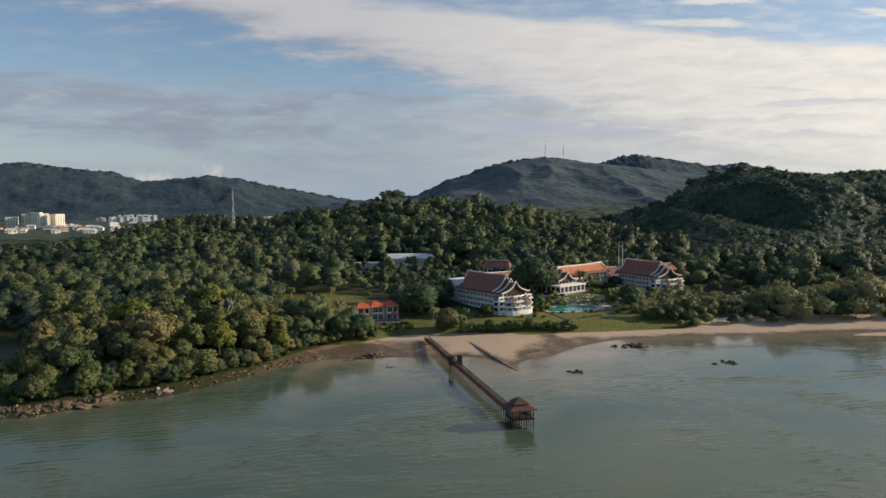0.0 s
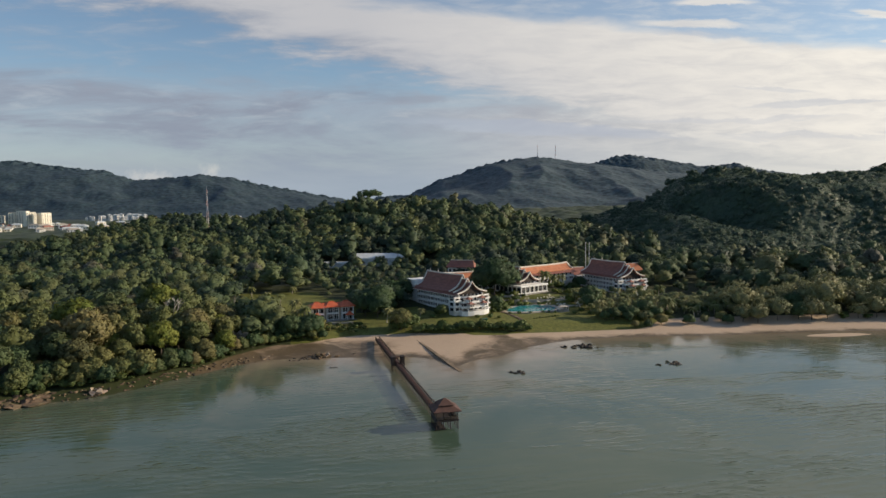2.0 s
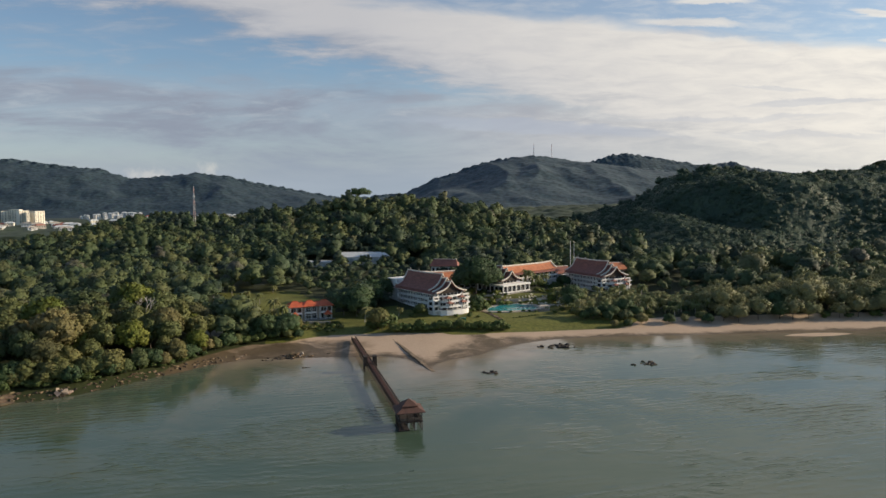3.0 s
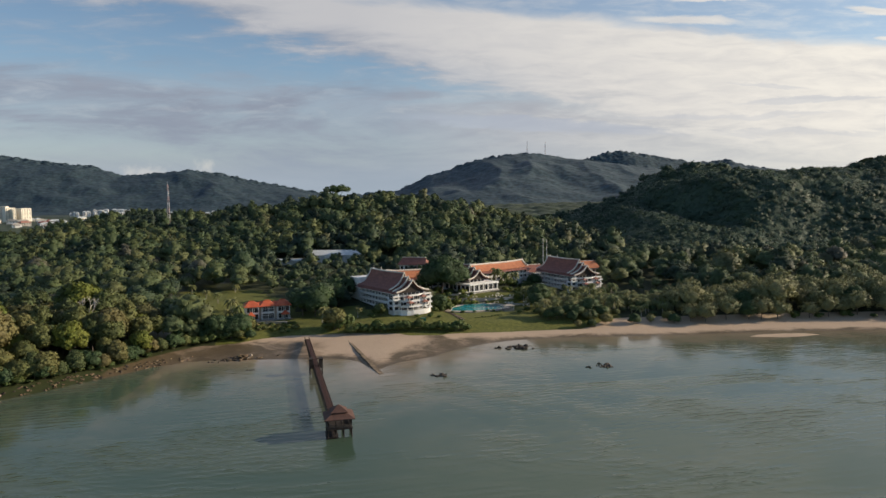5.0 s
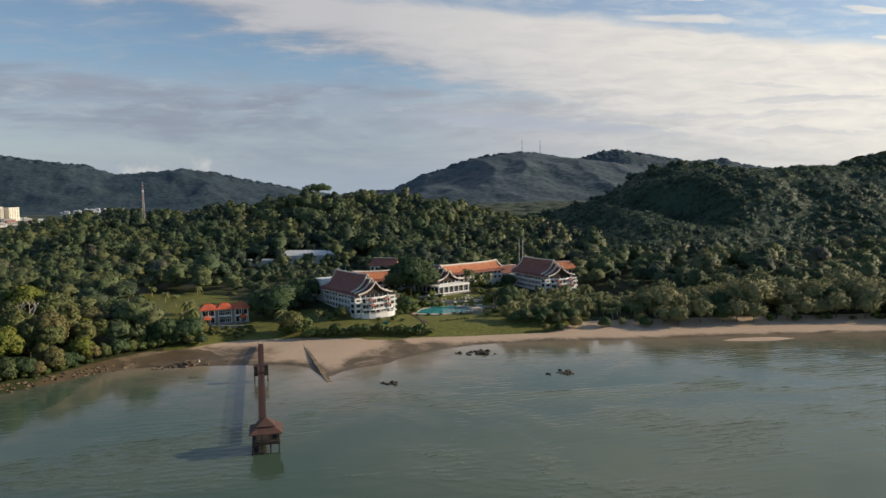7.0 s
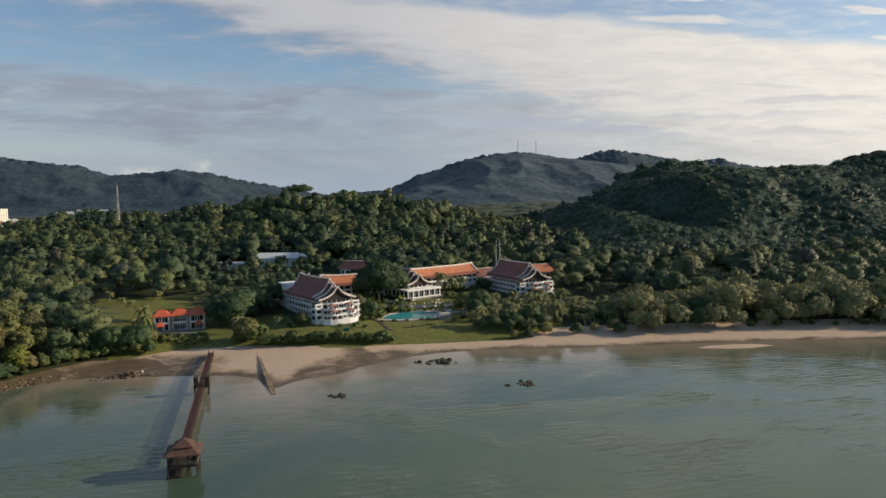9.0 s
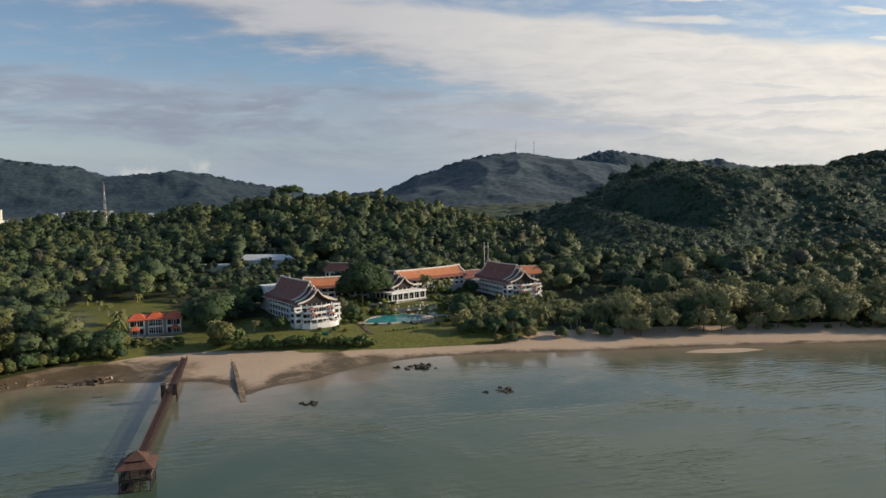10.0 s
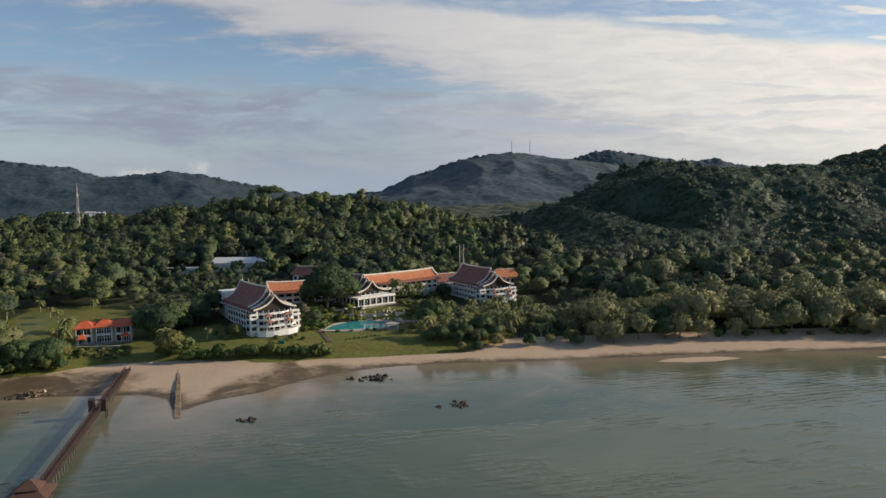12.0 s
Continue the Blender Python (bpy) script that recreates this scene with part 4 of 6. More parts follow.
    plant([make_tree("garden_tree", 53, 12.0, 13.0, LEAF_DARK, "huge dark round-crowned tree between the hotel roofs", base=0.06, lobes=30, leaves=2600, leaf=0.44)],
          [(100, 428, 2.0), (107, 433, 1.75), (94, 434, 1.5), (27, 382, 1.25), (28, 392, 1.35), (38, 405, 1.05), (43, 417, 1.1), (33, 396, 0.8)], turn)
    kinds = [make_tree("shrub", 61, 3.6, 5.0, HEDGE, "rounded green seaside shrub above the beach", base=0.0, lobes=10, leaves=360, leaf=0.45, category="shrub"),
             make_tree("shrub", 62, 3.0, 5.4, HEDGE, "rounded green seaside shrub above the beach", base=0.0, lobes=10, leaves=360, leaf=0.45, category="shrub")]
    row = [(47 + 3.4 * i, 349.0 + 0.08 * i + rng.uniform(-1.2, 1.2), rng.uniform(1.0, 1.6)) for i in range(18)]
    row += [(float(a), float(np.interp(a, BACK[:, 0], BACK[:, 1])) + rng.uniform(-3.0, 4.0), rng.uniform(0.45, 1.0)) for a in rng.uniform(236, 560, 34)]
    row += [(124 + 3.6 * i + rng.uniform(-1, 1), 442 + 2.5 * i + rng.uniform(-1.5, 1.5), rng.uniform(1.0, 1.7)) for i in range(12)]
    row += [(41, 353, 2.2), (36, 355, 1.4), (44.5, 356, 1.9), (-18, 353, 1.8)]
    row += [(108, 386, 0.35), (114, 386, 0.4), (128, 384.5, 0.35), (101, 381, 0.4)]
    row += [(-136, 256, 0.9), (-121, 251, 0.7), (-112, 253, 0.8), (-98, 263, 0.7), (-88, 268, 0.8), (-72, 279, 1.0), (-62, 287, 0.9), (-56, 292, 0.8)]
    row += [(float(np.interp(k, [0, 1], [-138, -38])), float(np.interp(np.interp(k, [0, 1], [-138, -38]), BACK[:, 0], BACK[:, 1])) + rng.uniform(0.5, 4), rng.uniform(0.55, 1.25)) for k in np.linspace(0, 1, 34)]
    row += [(112 + 1.9 * i, 368 + 0.85 * i + rng.uniform(-0.4, 0.4), rng.uniform(0.18, 0.32)) for i in range(9)]
    row += [(-27 + 3.6 * i, 331.5 + 1.9 * i + rng.uniform(-0.8, 0.8), rng.uniform(1.0, 1.5)) for i in range(8)]
    row += [(91.5, 393, 1.7), (95, 391.5, 1.9), (99, 393.5, 1.8), (61, 374, 1.3), (81, 369, 0.6), (88, 368, 0.7), (60, 383, 0.8), (107, 385.5, 0.4), (121.7, 388, 0.45), (125, 387.5, 0.35)]
    row += [(92, 384, 0.8), (96, 386, 0.7), (138, 380, 0.6), (143, 384, 0.8), (147, 379, 0.7), (52, 380, 0.6), (57, 371, 0.7), (89, 372, 0.6), (93, 369, 0.5)]
    plant(kinds, row, turn)
    kinds = [make_tree("garden_shrub", 65 + i, 2.2, 3.4, LEAF_YELLOW if i else HEDGE, "clipped garden shrub on the terraces above the pool", base=0.0, lobes=8, leaves=200, leaf=0.4, category="shrub") for i in range(2)]
    x, y = scatter((88, 412, 172, 436), 3.9, rng, lambda a, b: (capsule(a, b, 120, 440, 134, 420) > 11) & (rng.uniform(0, 1, a.shape) < 0.7))
    plant(kinds, list(zip(x, y, rng.uniform(0.7, 1.8, len(x)))), turn)

    kinds = [make_tree("bank_shrub", 75 + i, 1.8, 3.6, HEDGE if i else LEAF, "low bright green shrub on the bank below the villa", base=0.0, lobes=8, leaves=220, leaf=0.4, category="shrub") for i in range(2)]
    x, y = scatter((-11, 353, 21, 366), 3.2, rng, lambda a, b: rng.uniform(0, 1, a.shape) < 0.75)
    plant(kinds, list(zip(x, y, rng.uniform(0.55, 1.05, len(x)))), turn)


def bare_tree(x, y):
    g = Geo()
    rng = random.Random(5)
    g.bar((0, 0, -0.5), (0.2, 0, 8), 0.3, 0.22, 7)
    tips = [(Vector((0.2, 0, 8)), Vector((0, 0, 1)), 3.2, 0.2)]
    for level in range(3):
        nxt = []
        for p, d, size, r in tips:
            for i in range(3):
                w = (d + Vector((rng.uniform(-1, 1), rng.uniform(-1, 1), rng.uniform(0, 0.6)))).normalized()
                g.bar(p, p + w * size, r, r * 0.55, 5)
                nxt.append((p + w * size, w, size * 0.65, r * 0.55))
        tips = nxt
    t = thing("bare_tree", spot(x, y, 1.6), "leafless pale-barked tree standing among the green ones", "tree")
    part("trunk", g, PALE_BARK, t)


plant_near()
bare_tree(-66, 322)
big = make_tree("emergent_tree", 71, 27.0, 30.0, LEAF_DARK, "huge spreading tree standing above the ridge", base=0.60, lobes=15, leaves=2000, leaf=0.9, core=0.62, tall=0.62, loose=0.15, span=(0.16, 0.32))
big.matrix_world = spot(16, 806)


# ---- the woods behind, too many to count ----
def build_forest():
    rng = np.random.default_rng(21)
    rich = [dome_arrays(100 + i, h, w, n, 200, 0.92) for i, (h, w, n) in enumerate(((14, 12, 8), (16, 12.5, 7), (12, 13, 9), (18, 12, 8), (13, 16, 10), (16, 14, 9), (11, 10, 6), (19, 15, 9), (13, 12, 10)))]
    lean = [dome_arrays(200 + i, h, w, n, 130, 1.18) for i, (h, w, n) in enumerate(((13, 12, 6), (15, 12.5, 5), (12, 13, 7), (17, 12, 6), (14, 15, 8)))]
    small = [dome_arrays(300 + i, h, w, n, 86, 1.1, 0.34) for i, (h, w, n) in enumerate(((11, 13, 5), (12, 13.5, 5), (10, 13, 6), (13, 12, 5), (11, 15, 6)))]

    def wanted(a, b):
        ok = ~growth_free(a, b) & ~near_zone(a, b) & (shore_distance(a, b) > 7) & (b > 250)
        ok &= ~((a > 150) & (a < 225) & (b < 432) & (b > 372))
        ok &= ~((a < -285) & (b > 700 + 0.6 * (a + 285) + 120))
        ok &= (a > -0.62 * b - 20) & (a < 0.80 * b + 120)
        ok &= ~((a > -20) & (shore_distance(a, b) < 60))
        return ok

    def grow(name, label, zones, mat):
        verts, tris, norms, tones, n = [], [], [], [], 0
        for keep, box, step, kinds, spread, gaps in zones:
            x, y = scatter(box, step, rng, lambda a, b: wanted(a, b) & keep(a, b))
            z = ground_z(x, y) - 0.3
            lean_to = 1.2 if mat is HILL_FOREST_HAZED else 0.42
            slope = unit(np.stack([ground_z(x - 8, y) - ground_z(x + 8, y), ground_z(x, y - 8) - ground_z(x, y + 8), np.full(len(x), 16.0)], 1))
            tone = 0.05 + 0.62 * soft(value_noise(x, y, 27.0, 31), 0.2, 0.8) + 0.30 * (value_noise(x, y, 120.0, 32) - 0.5)
            pick = (value_noise(x, y, 24.0, 33) * len(kinds) * 0.999).astype(int)
            for i in range(len(x)):
                v, f, w = kinds[pick[i] if rng.uniform() < 0.35 else rng.integers(len(kinds))]
                luck = rng.uniform()
                if luck < gaps:
                    continue
                a, s = rng.uniform(0, 2 * math.pi), (1.2 if luck > 1 - gaps * 0.7 else 1.0) * (spread[0] + (spread[1] - spread[0]) * rng.beta(1.5, 2.4))
                if (-25 < x[i] < 80 and 425 < y[i] < 560) or (-100 < x[i] < -10 and 485 < y[i] < 545):
                    s *= 0.60 if x[i] > -25 else 0.85
                if x[i] < -100 and y[i] > 640:
                    s *= 0.82
                if 140 < x[i] < 260 and y[i] < 462:
                    s *= 0.55
                elif x[i] > 215 and y[i] < 590:
                    if rng.uniform() < 0.42:
                        continue
                    s *= 1.18
                c, q = math.cos(a) * s, math.sin(a) * s
                p = np.stack([v[:, 0] * c - v[:, 1] * q + x[i], v[:, 0] * q + v[:, 1] * c + y[i], v[:, 2] * s * rng.uniform(0.86, 1.15) + z[i]], 1)
                verts.append(p.astype(np.float32)), tris.append(f + n)
                ca, sa = math.cos(a), math.sin(a)
                turned = np.stack([w[:, 0] * ca - w[:, 1] * sa, w[:, 0] * sa + w[:, 1] * ca, w[:, 2]], 1)
                norms.append(unit(turned + lean_to * slope[i]).astype(np.float32))
                t = tone[i] + rng.normal() * 0.15 if rng.uniform() < 0.94 else rng.uniform(0.6, 0.9)
                if x[i] > 215 and y[i] < 600 and rng.uniform() < 0.12:
                    t = rng.uniform(0.7, 1.0)
                if mat is HILL_FOREST_HAZED:
                    t = 0.40 + 0.40 * (t - 0.42)
                tones.append(np.full(len(v), min(max(t, 0.0), 1.0), np.float32))
                n += len(v)
        me = array_mesh(name, np.concatenate(verts), np.concatenate(tris), mat, normals=np.concatenate(norms))
        attribute(me, "tone", np.concatenate(tones))
        tagged(new(name, me), label, "forest", kind="stuff")

    hill = lambda a, b: (a > 270) & (b > 560)
    grow("forest", "dense mixed green tropical forest on the plain and low ridge",
         ((lambda a, b: ~hill(a, b), (-420, 250, 700, 560), 9.3, rich, (0.65, 1.2), 0.06), (lambda a, b: ~hill(a, b) & (b < 818), (-560, 560, 280, 840), 8.7, lean, (0.75, 1.45), 0.08)), FOREST)
    grow("hill_forest", "hillside forest of small rounded dark green crowns",
         ((lambda a, b: hill(a, b) & (b < 822), (270, 560, 820, 830), 7.8, small, (0.66, 1.12), 0.0), (lambda a, b: (a > 560) & (b > 840), (560, 840, 1020, 975), 11.5, small, (0.9, 1.6), 0.0),
          (lambda a, b: b >= 812, (60, 812, 560, 985), 16.0, small, (1.0, 1.7), 0.0)), HILL_FOREST_HAZED)


def build_hill_canopy():
    """The closed roof of leaves on the near hill, out of which single crowns rise."""
    xs, ys = np.arange(262, 800, 2.6), np.arange(575, 850, 2.6)
    gx, gy = np.meshgrid(xs, ys)
    rise = soft(gx, 262, 285) * soft(gy, 575, 592)
    bent_x, bent_y = gx + 5 * (value_noise(gx, gy, 9.0, 61) - 0.5), gy + 5 * (value_noise(gx, gy, 9.0, 62) - 0.5)
    top = 4.2 + 3.0 * canopy_bumps(bent_x, bent_y, 12.5, 21) + 2.6 * canopy_bumps(bent_x, bent_y, 6.0, 22) + 5 * (value_noise(gx, gy, 38.0, 63) - 0.5) + 2.2 * (value_noise(gx, gy, 3.6, 64) - 0.5)
    z = ground_z(gx, gy) + top * rise - 2 * (1 - rise)
    tone = 0.15 + 0.5 * value_noise(gx, gy, 13.0, 65) + 0.35 * (value_noise(gx, gy, 60.0, 66) - 0.4)
    quads = grid_quads(len(xs), len(ys))
    tris = np.concatenate([quads[:, [0, 1, 2]], quads[:, [0, 2, 3]]])
    grid = np.stack([gx, gy, z], -1).reshape(-1, 3)
    dy, dx = np.gradient(z, 2.6)
    face = unit(np.stack([-dx, -dy, np.ones_like(z)], -1)).reshape(-1, 3)
    # sprays of leaves all over it
    rng = np.random.default_rng(67)
    pick = rng.integers(0, len(grid), 62000)
    at = grid[pick] + rng.uniform(-1.3, 1.3, (len(pick), 3)) * np.array([1, 1, 0.4]) + face[pick] * 0.4
    sprays = leaf_sprays(rng, at, face[pick], 1.25)
    soft_face = unit(face[pick] + rng.normal(size=(len(pick), 3)) * 0.40)
    verts = np.concatenate([grid, sprays])
    tris = np.concatenate([tris, len(grid) + np.arange(len(sprays)).reshape(-1, 3)])
    me = array_mesh("hill_canopy", verts, tris, HILL_FOREST_HAZED, normals=np.concatenate([face, np.repeat(soft_face, 3, axis=0)]))
    attribute(me, "tone", np.concatenate([tone.ravel(), np.repeat(np.clip(tone.ravel()[pick] + rng.normal(size=len(pick)) * 0.10, 0, 1), 3)]))
    tagged(new("hill_canopy", me), "closed dark green forest canopy on the near hill", "forest", kind="stuff")


def build_far_woods():
    """Tree tops of the flat country between the near ridge and the far hills."""
    xs, ys = np.arange(-1500, 2300, 9.5), np.concatenate([np.arange(985, 1500, 7.0), np.arange(1500, 2400, 11.0)])
    gx, gy = np.meshgrid(xs, ys)
    clear = soft(canopy_bumps(gx, gy, 190.0, 9), 0.55, 0.2) * soft(gy, 1250, 1500)
    town = soft(gx, -420, -520) * soft(gy, 1150, 1300)
    rise = 24 * bump2(gx, gy, 500, 1500, 500, 260) + 20 * bump2(gx, gy, 1300, 1400, 500, 300)
    inlet = soft(bump2(gx, gy, -600, 1060, 110, 90), 0.25, 0.35)
    z = ground_z(gx, gy) - 25 * inlet + rise + (15 * canopy_bumps(gx, gy, 24.0, 2) + 2) * (1 - 0.35 * np.maximum(clear, town)) - 3 * town
    z = np.where(gy > 1290, np.maximum(z, 3.0 + 7 * canopy_bumps(gx, gy, 26.0, 5)), z)
    me = array_mesh("far_woods", np.stack([gx, gy, z], -1).reshape(-1, 3), grid_quads(len(xs), len(ys)), MID_FOREST)
    attribute(me, "tone", 0.5 * canopy_bumps(gx, gy, 43.0, 6) + 0.5 * canopy_bumps(gx, gy, 15.0, 4))
    tagged(new("far_woods", me), "far flat woodland and groves below the hills", "forest", kind="stuff")


build_forest()
build_hill_canopy()
build_far_woods()


# ---- pier ----
PIER_A, PIER_B = Vector((47.2, 217.0, 0)), Vector((27.0, 338.0, 0))
DECK = 3.0


def build_pier():
    axis = PIER_B - PIER_A
    length = axis.length
    m = Matrix.Translation(PIER_A) @ pose(0, 0, 0, 0, 0, math.degrees(math.atan2(axis.y, axis.x)))
    pier = thing("pier", m, "long narrow brown timber pier on weathered piles", "pier")
    w = 0.98
    part("beam", Geo().box(0, -w, DECK - 0.45, length, -w + 0.22, DECK - 0.08), WOOD_DARK, pier)
    part("beam", Geo().box(0, w - 0.22, DECK - 0.45, length, w, DECK - 0.08), WOOD_DARK, pier)
    for side in (-1, 1):
        g = Geo().box(0, side * w - 0.06, DECK + 0.98, length, side * w + 0.06, DECK + 1.07)
        part("handrail", g, WOOD, pier)
    post = mesh_of("post", Geo().box(-0.07, -0.07, DECK - 0.3, 0.07, 0.07, DECK + 1.14), WOOD_DARK)
    pile = mesh_of("support_post", Geo().bar((0, 0, -3.5), (0, 0, DECK - 0.45), 0.19, 0.17, 8), PILE)
    cross = mesh_of("crossbeam", Geo().box(-0.14, -w - 0.25, DECK - 0.75, 0.14, w + 0.25, DECK - 0.45), PILE)
    plank = mesh_of("plank", Geo().box(0.02, -w, DECK - 0.08, 0.46, w, DECK), WOOD)
    n = int(length / 2.55)
    bay = (length - 0.6) / n
    rail = Geo()
    for z in (0.30, 0.52, 0.74):
        rail.box(0.07, -0.03, DECK + z, bay - 0.07, 0.03, DECK + z + 0.07)
    for k in range(1, 5):
        rail.box(bay * k / 5 - 0.03, -0.045, DECK + 0.02, bay * k / 5 + 0.03, -0.03, DECK + 0.98)
    panel = mesh_of("rail_panel", rail, WOOD_DARK)
    for i in range(n):
        for side in (-1, 1):
            part("rail_panel", panel, WOOD_DARK, pier).location = (0.3 + i * bay, side * w, 0)
    for i in range(n + 1):
        x = 0.3 + i * (length - 0.6) / n
        for side in (-1, 1):
            part("support_post", pile, PILE, pier).location = (x, side * 0.8, 0)
            part("post", post, WOOD_DARK, pier).location = (x, side * w, 0)
        part("crossbeam", cross, PILE, pier).location = (x, 0, 0)
    for i in range(int(length / 0.48)):
        part("plank", plank, WOOD, pier).location = (i * 0.48, 0, 0)


def build_pavilion():
    m = Matrix.Translation((48.9, 212.8, 0)) @ pose(0, 0, 0, 0, 0, 8.0) @ Matrix.Diagonal((0.91, 0.91, 1, 1))
    p = thing("pier_pavilion", m, "timber pavilion with two-tier rusty brown roof at pier end", "pavilion")
    part("platform", Geo().box(-4.1, -4.1, DECK - 0.4, 4.1, 4.1, DECK), WOOD_DARK, p)
    part("lower_roof", Geo().hip(-4.9, -4.9, 4.9, 4.9, 5.85, 8.0, 4.7, 0.2), PIER_ROOF, p)
    part("roof_neck", Geo().box(-2.1, -2.1, 6.6, 2.1, 2.1, 7.5), WOOD_DARK, p)
    part("upper_roof", Geo().hip(-2.8, -2.8, 2.8, 2.8, 7.35, 9.1, 2.7, 0.18), PIER_ROOF, p)
    post = mesh_of("post", Geo().box(-0.12, -0.12, DECK, 0.12, 0.12, 6.2), WOOD_DARK)
    pile = mesh_of("support_post", Geo().bar((0, 0, -3.5), (0, 0, DECK - 0.3), 0.2, 0.18, 8), WOOD_DARK)
    for i in range(4):
        for j in range(4):
            x, y = -3.8 + i * 2.533, -3.8 + j * 2.533
            part("support_post", pile, WOOD_DARK, p).location = (x, y, 0)
            if i in (0, 3) or j in (0, 3):
                part("post", post, WOOD_DARK, p).location = (x, y, 0)
    for a, b in (((-3.9, -3.9), (3.9, -3.9)), ((3.9, -3.9), (3.9, 3.9)), ((-3.9, -3.9), (-3.9, 3.9)), ((-3.9, 3.9), (-1.4, 3.9)), ((1.4, 3.9), (3.9, 3.9))):
        g = Geo()
        for z in (0.35, 0.65, 1.0):
            g.bar((a[0], a[1], DECK + z), (b[0], b[1], DECK + z), 0.07, 0.07, 4)
        part("railing", g, PILE, p)
    for x0, y0, x1, y1 in ((-3.5, -3.6, 3.5, -3.1), (3.1, -3.0, 3.6, 3.4)):
        part("bench", Geo().box(x0, y0, DECK + 0.40, x1, y1, DECK + 0.48).box(x0 + 0.1, y0 + 0.1, DECK, x0 + 0.3, y1 - 0.1, DECK + 0.4).box(x1 - 0.3, y0 + 0.1, DECK, x1 - 0.1, y1 - 0.1, DECK + 0.4), PILE, p, "grey weathered bench")
    part("landing", Geo().box(-4.3, -4.2, 0.15, -0.5, 3.0, 0.45), WOOD_DARK, p)


def build_pier_gate():
    axis = PIER_B - PIER_A
    at = PIER_A + axis * 0.56
    m = Matrix.Translation(at) @ pose(0, 0, 0, 0, 0, math.degrees(math.atan2(axis.y, axis.x)))
    g = thing("pier_gatehouse", m, "pair of dark timber cabins flanking the pier walkway", "gatehouse")
    part("platform", Geo().box(-1.7, -2.7, DECK - 0.50, 1.7, 2.7, DECK - 0.09), WOOD_DARK, g)
    for side in (-1, 1):
        y0, y1 = sorted((side * 1.25, side * 2.6))
        c = part("cabin", Geo().box(-1.5, y0, DECK - 0.09, 1.5, y1, DECK + 3.1), WOOD_DARK, g)
        part("cabin_roof", Geo().box(-1.65, y0 - 0.12, DECK + 3.1, 1.65, y1 + 0.12, DECK + 3.25), WOOD_DARK, c)
        part("door", Geo().box(-0.45, side * 1.25 - 0.05, DECK, 0.45, side * 1.25 + 0.05, DECK + 2.1), WOOD, c)
        for x in (-1.4, 1.4):
            part("support_post", Geo().bar((x, side * 2.4, -3.5), (x, side * 2.4, DECK - 0.3), 0.2, 0.18, 8), WOOD_DARK, g)
    part("lintel", Geo().box(-0.2, -1.26, DECK + 2.7, 0.2, 1.26, DECK + 3.0), WOOD, g)


build_pier()
build_pavilion()
build_pier_gate()


# ---- hotel ----
PROFILE = [(0.0, 1.0), (0.8, 0.80), (1.8, 0.58), (3.2, 0.38), (5.1, 0.21), (7.4, 0.085), (9.8, 0.0)]


def roof_tier(x0, x1, ridge, eave, squeeze, sag, lift=0.0):
    """One tier of a steep concave saddle roof: rows of points from eave to eave."""
    rows = []
    for i in range(9):
        s = i / 8
        x = x0 + (x1 - x0) * s
        curve = sag * (2 * s - 1) ** 2
        half = [(y * squeeze, eave + (ridge - eave) * k + (curve + lift * s ** 3) * (0.3 + 0.7 * k)) for y, k in PROFILE]
        rows.append([(x, y, z) for y, z in half[::-1]] + [(x, -y, z) for y, z in half[1:]])
    return rows


def verge(row, out, wide=0.62, high=0.66):
    """A raised board along one end of a roof tier."""
    return Geo().sweep([[(x - wide, y, z - 0.12), (x + out, y, z - 0.12), (x + out, y, z + high), (x - wide, y, z + high)] for x, y, z in row])


def ridge_tube(points, r, lift):
    """A round capping along a ridge."""
    ring = [(math.cos(a), math.sin(a)) for a in np.linspace(0, 2 * math.pi, 7)[:-1]]
    return Geo().sweep([[(x, y + r * c, z + lift + r * q) for c, q in ring] for x, y, z in points])


def facade(parent, x0, x1, y, side, floors, z0, storey, bays, deep=1.4):
    """A gallery front: slabs, parapets, columns, and windows set back behind them."""
    step = (x1 - x0) / bays
    ya, yb = sorted((y, y + side * deep))
    slab = mesh_of("balcony_slab", Geo().box(0, ya, -0.28, x1 - x0, yb, 0.0), WHITE)
    wall = mesh_of("parapet", Geo().box(0, *sorted((y + side * (deep - 0.16), y + side * deep))[:1], 0, x1 - x0, sorted((y + side * (deep - 0.16), y + side * deep))[1], 0.95), WHITE)
    col = mesh_of("column", Geo().box(-0.22, *sorted((y + side * (deep - 0.45), y + side * deep + side * 0.03))[:1], 0, 0.22, sorted((y + side * (deep - 0.45), y + side * deep + side * 0.03))[1], storey - 0.28), WHITE)
    pane = mesh_of("window", Geo().box(0, *sorted((y - side * 0.02, y + side * 0.06))[:1], 0.25, step * 0.72, sorted((y - side * 0.02, y + side * 0.06))[1], 2.25), GLASS)
    for f in range(floors):
        z = z0 + f * storey
        part("balcony_slab", slab, WHITE, parent).location = (x0, 0, z)
        part("parapet", wall, WHITE, parent).location = (x0, 0, z)
        for b in range(bays + 1):
            part("column", col, WHITE, parent).location = (x0 + b * step, 0, z)
            if b < bays:
                part("window", pane, GLASS, parent).location = (x0 + b * step + step * 0.14, 0, z)
    return parent


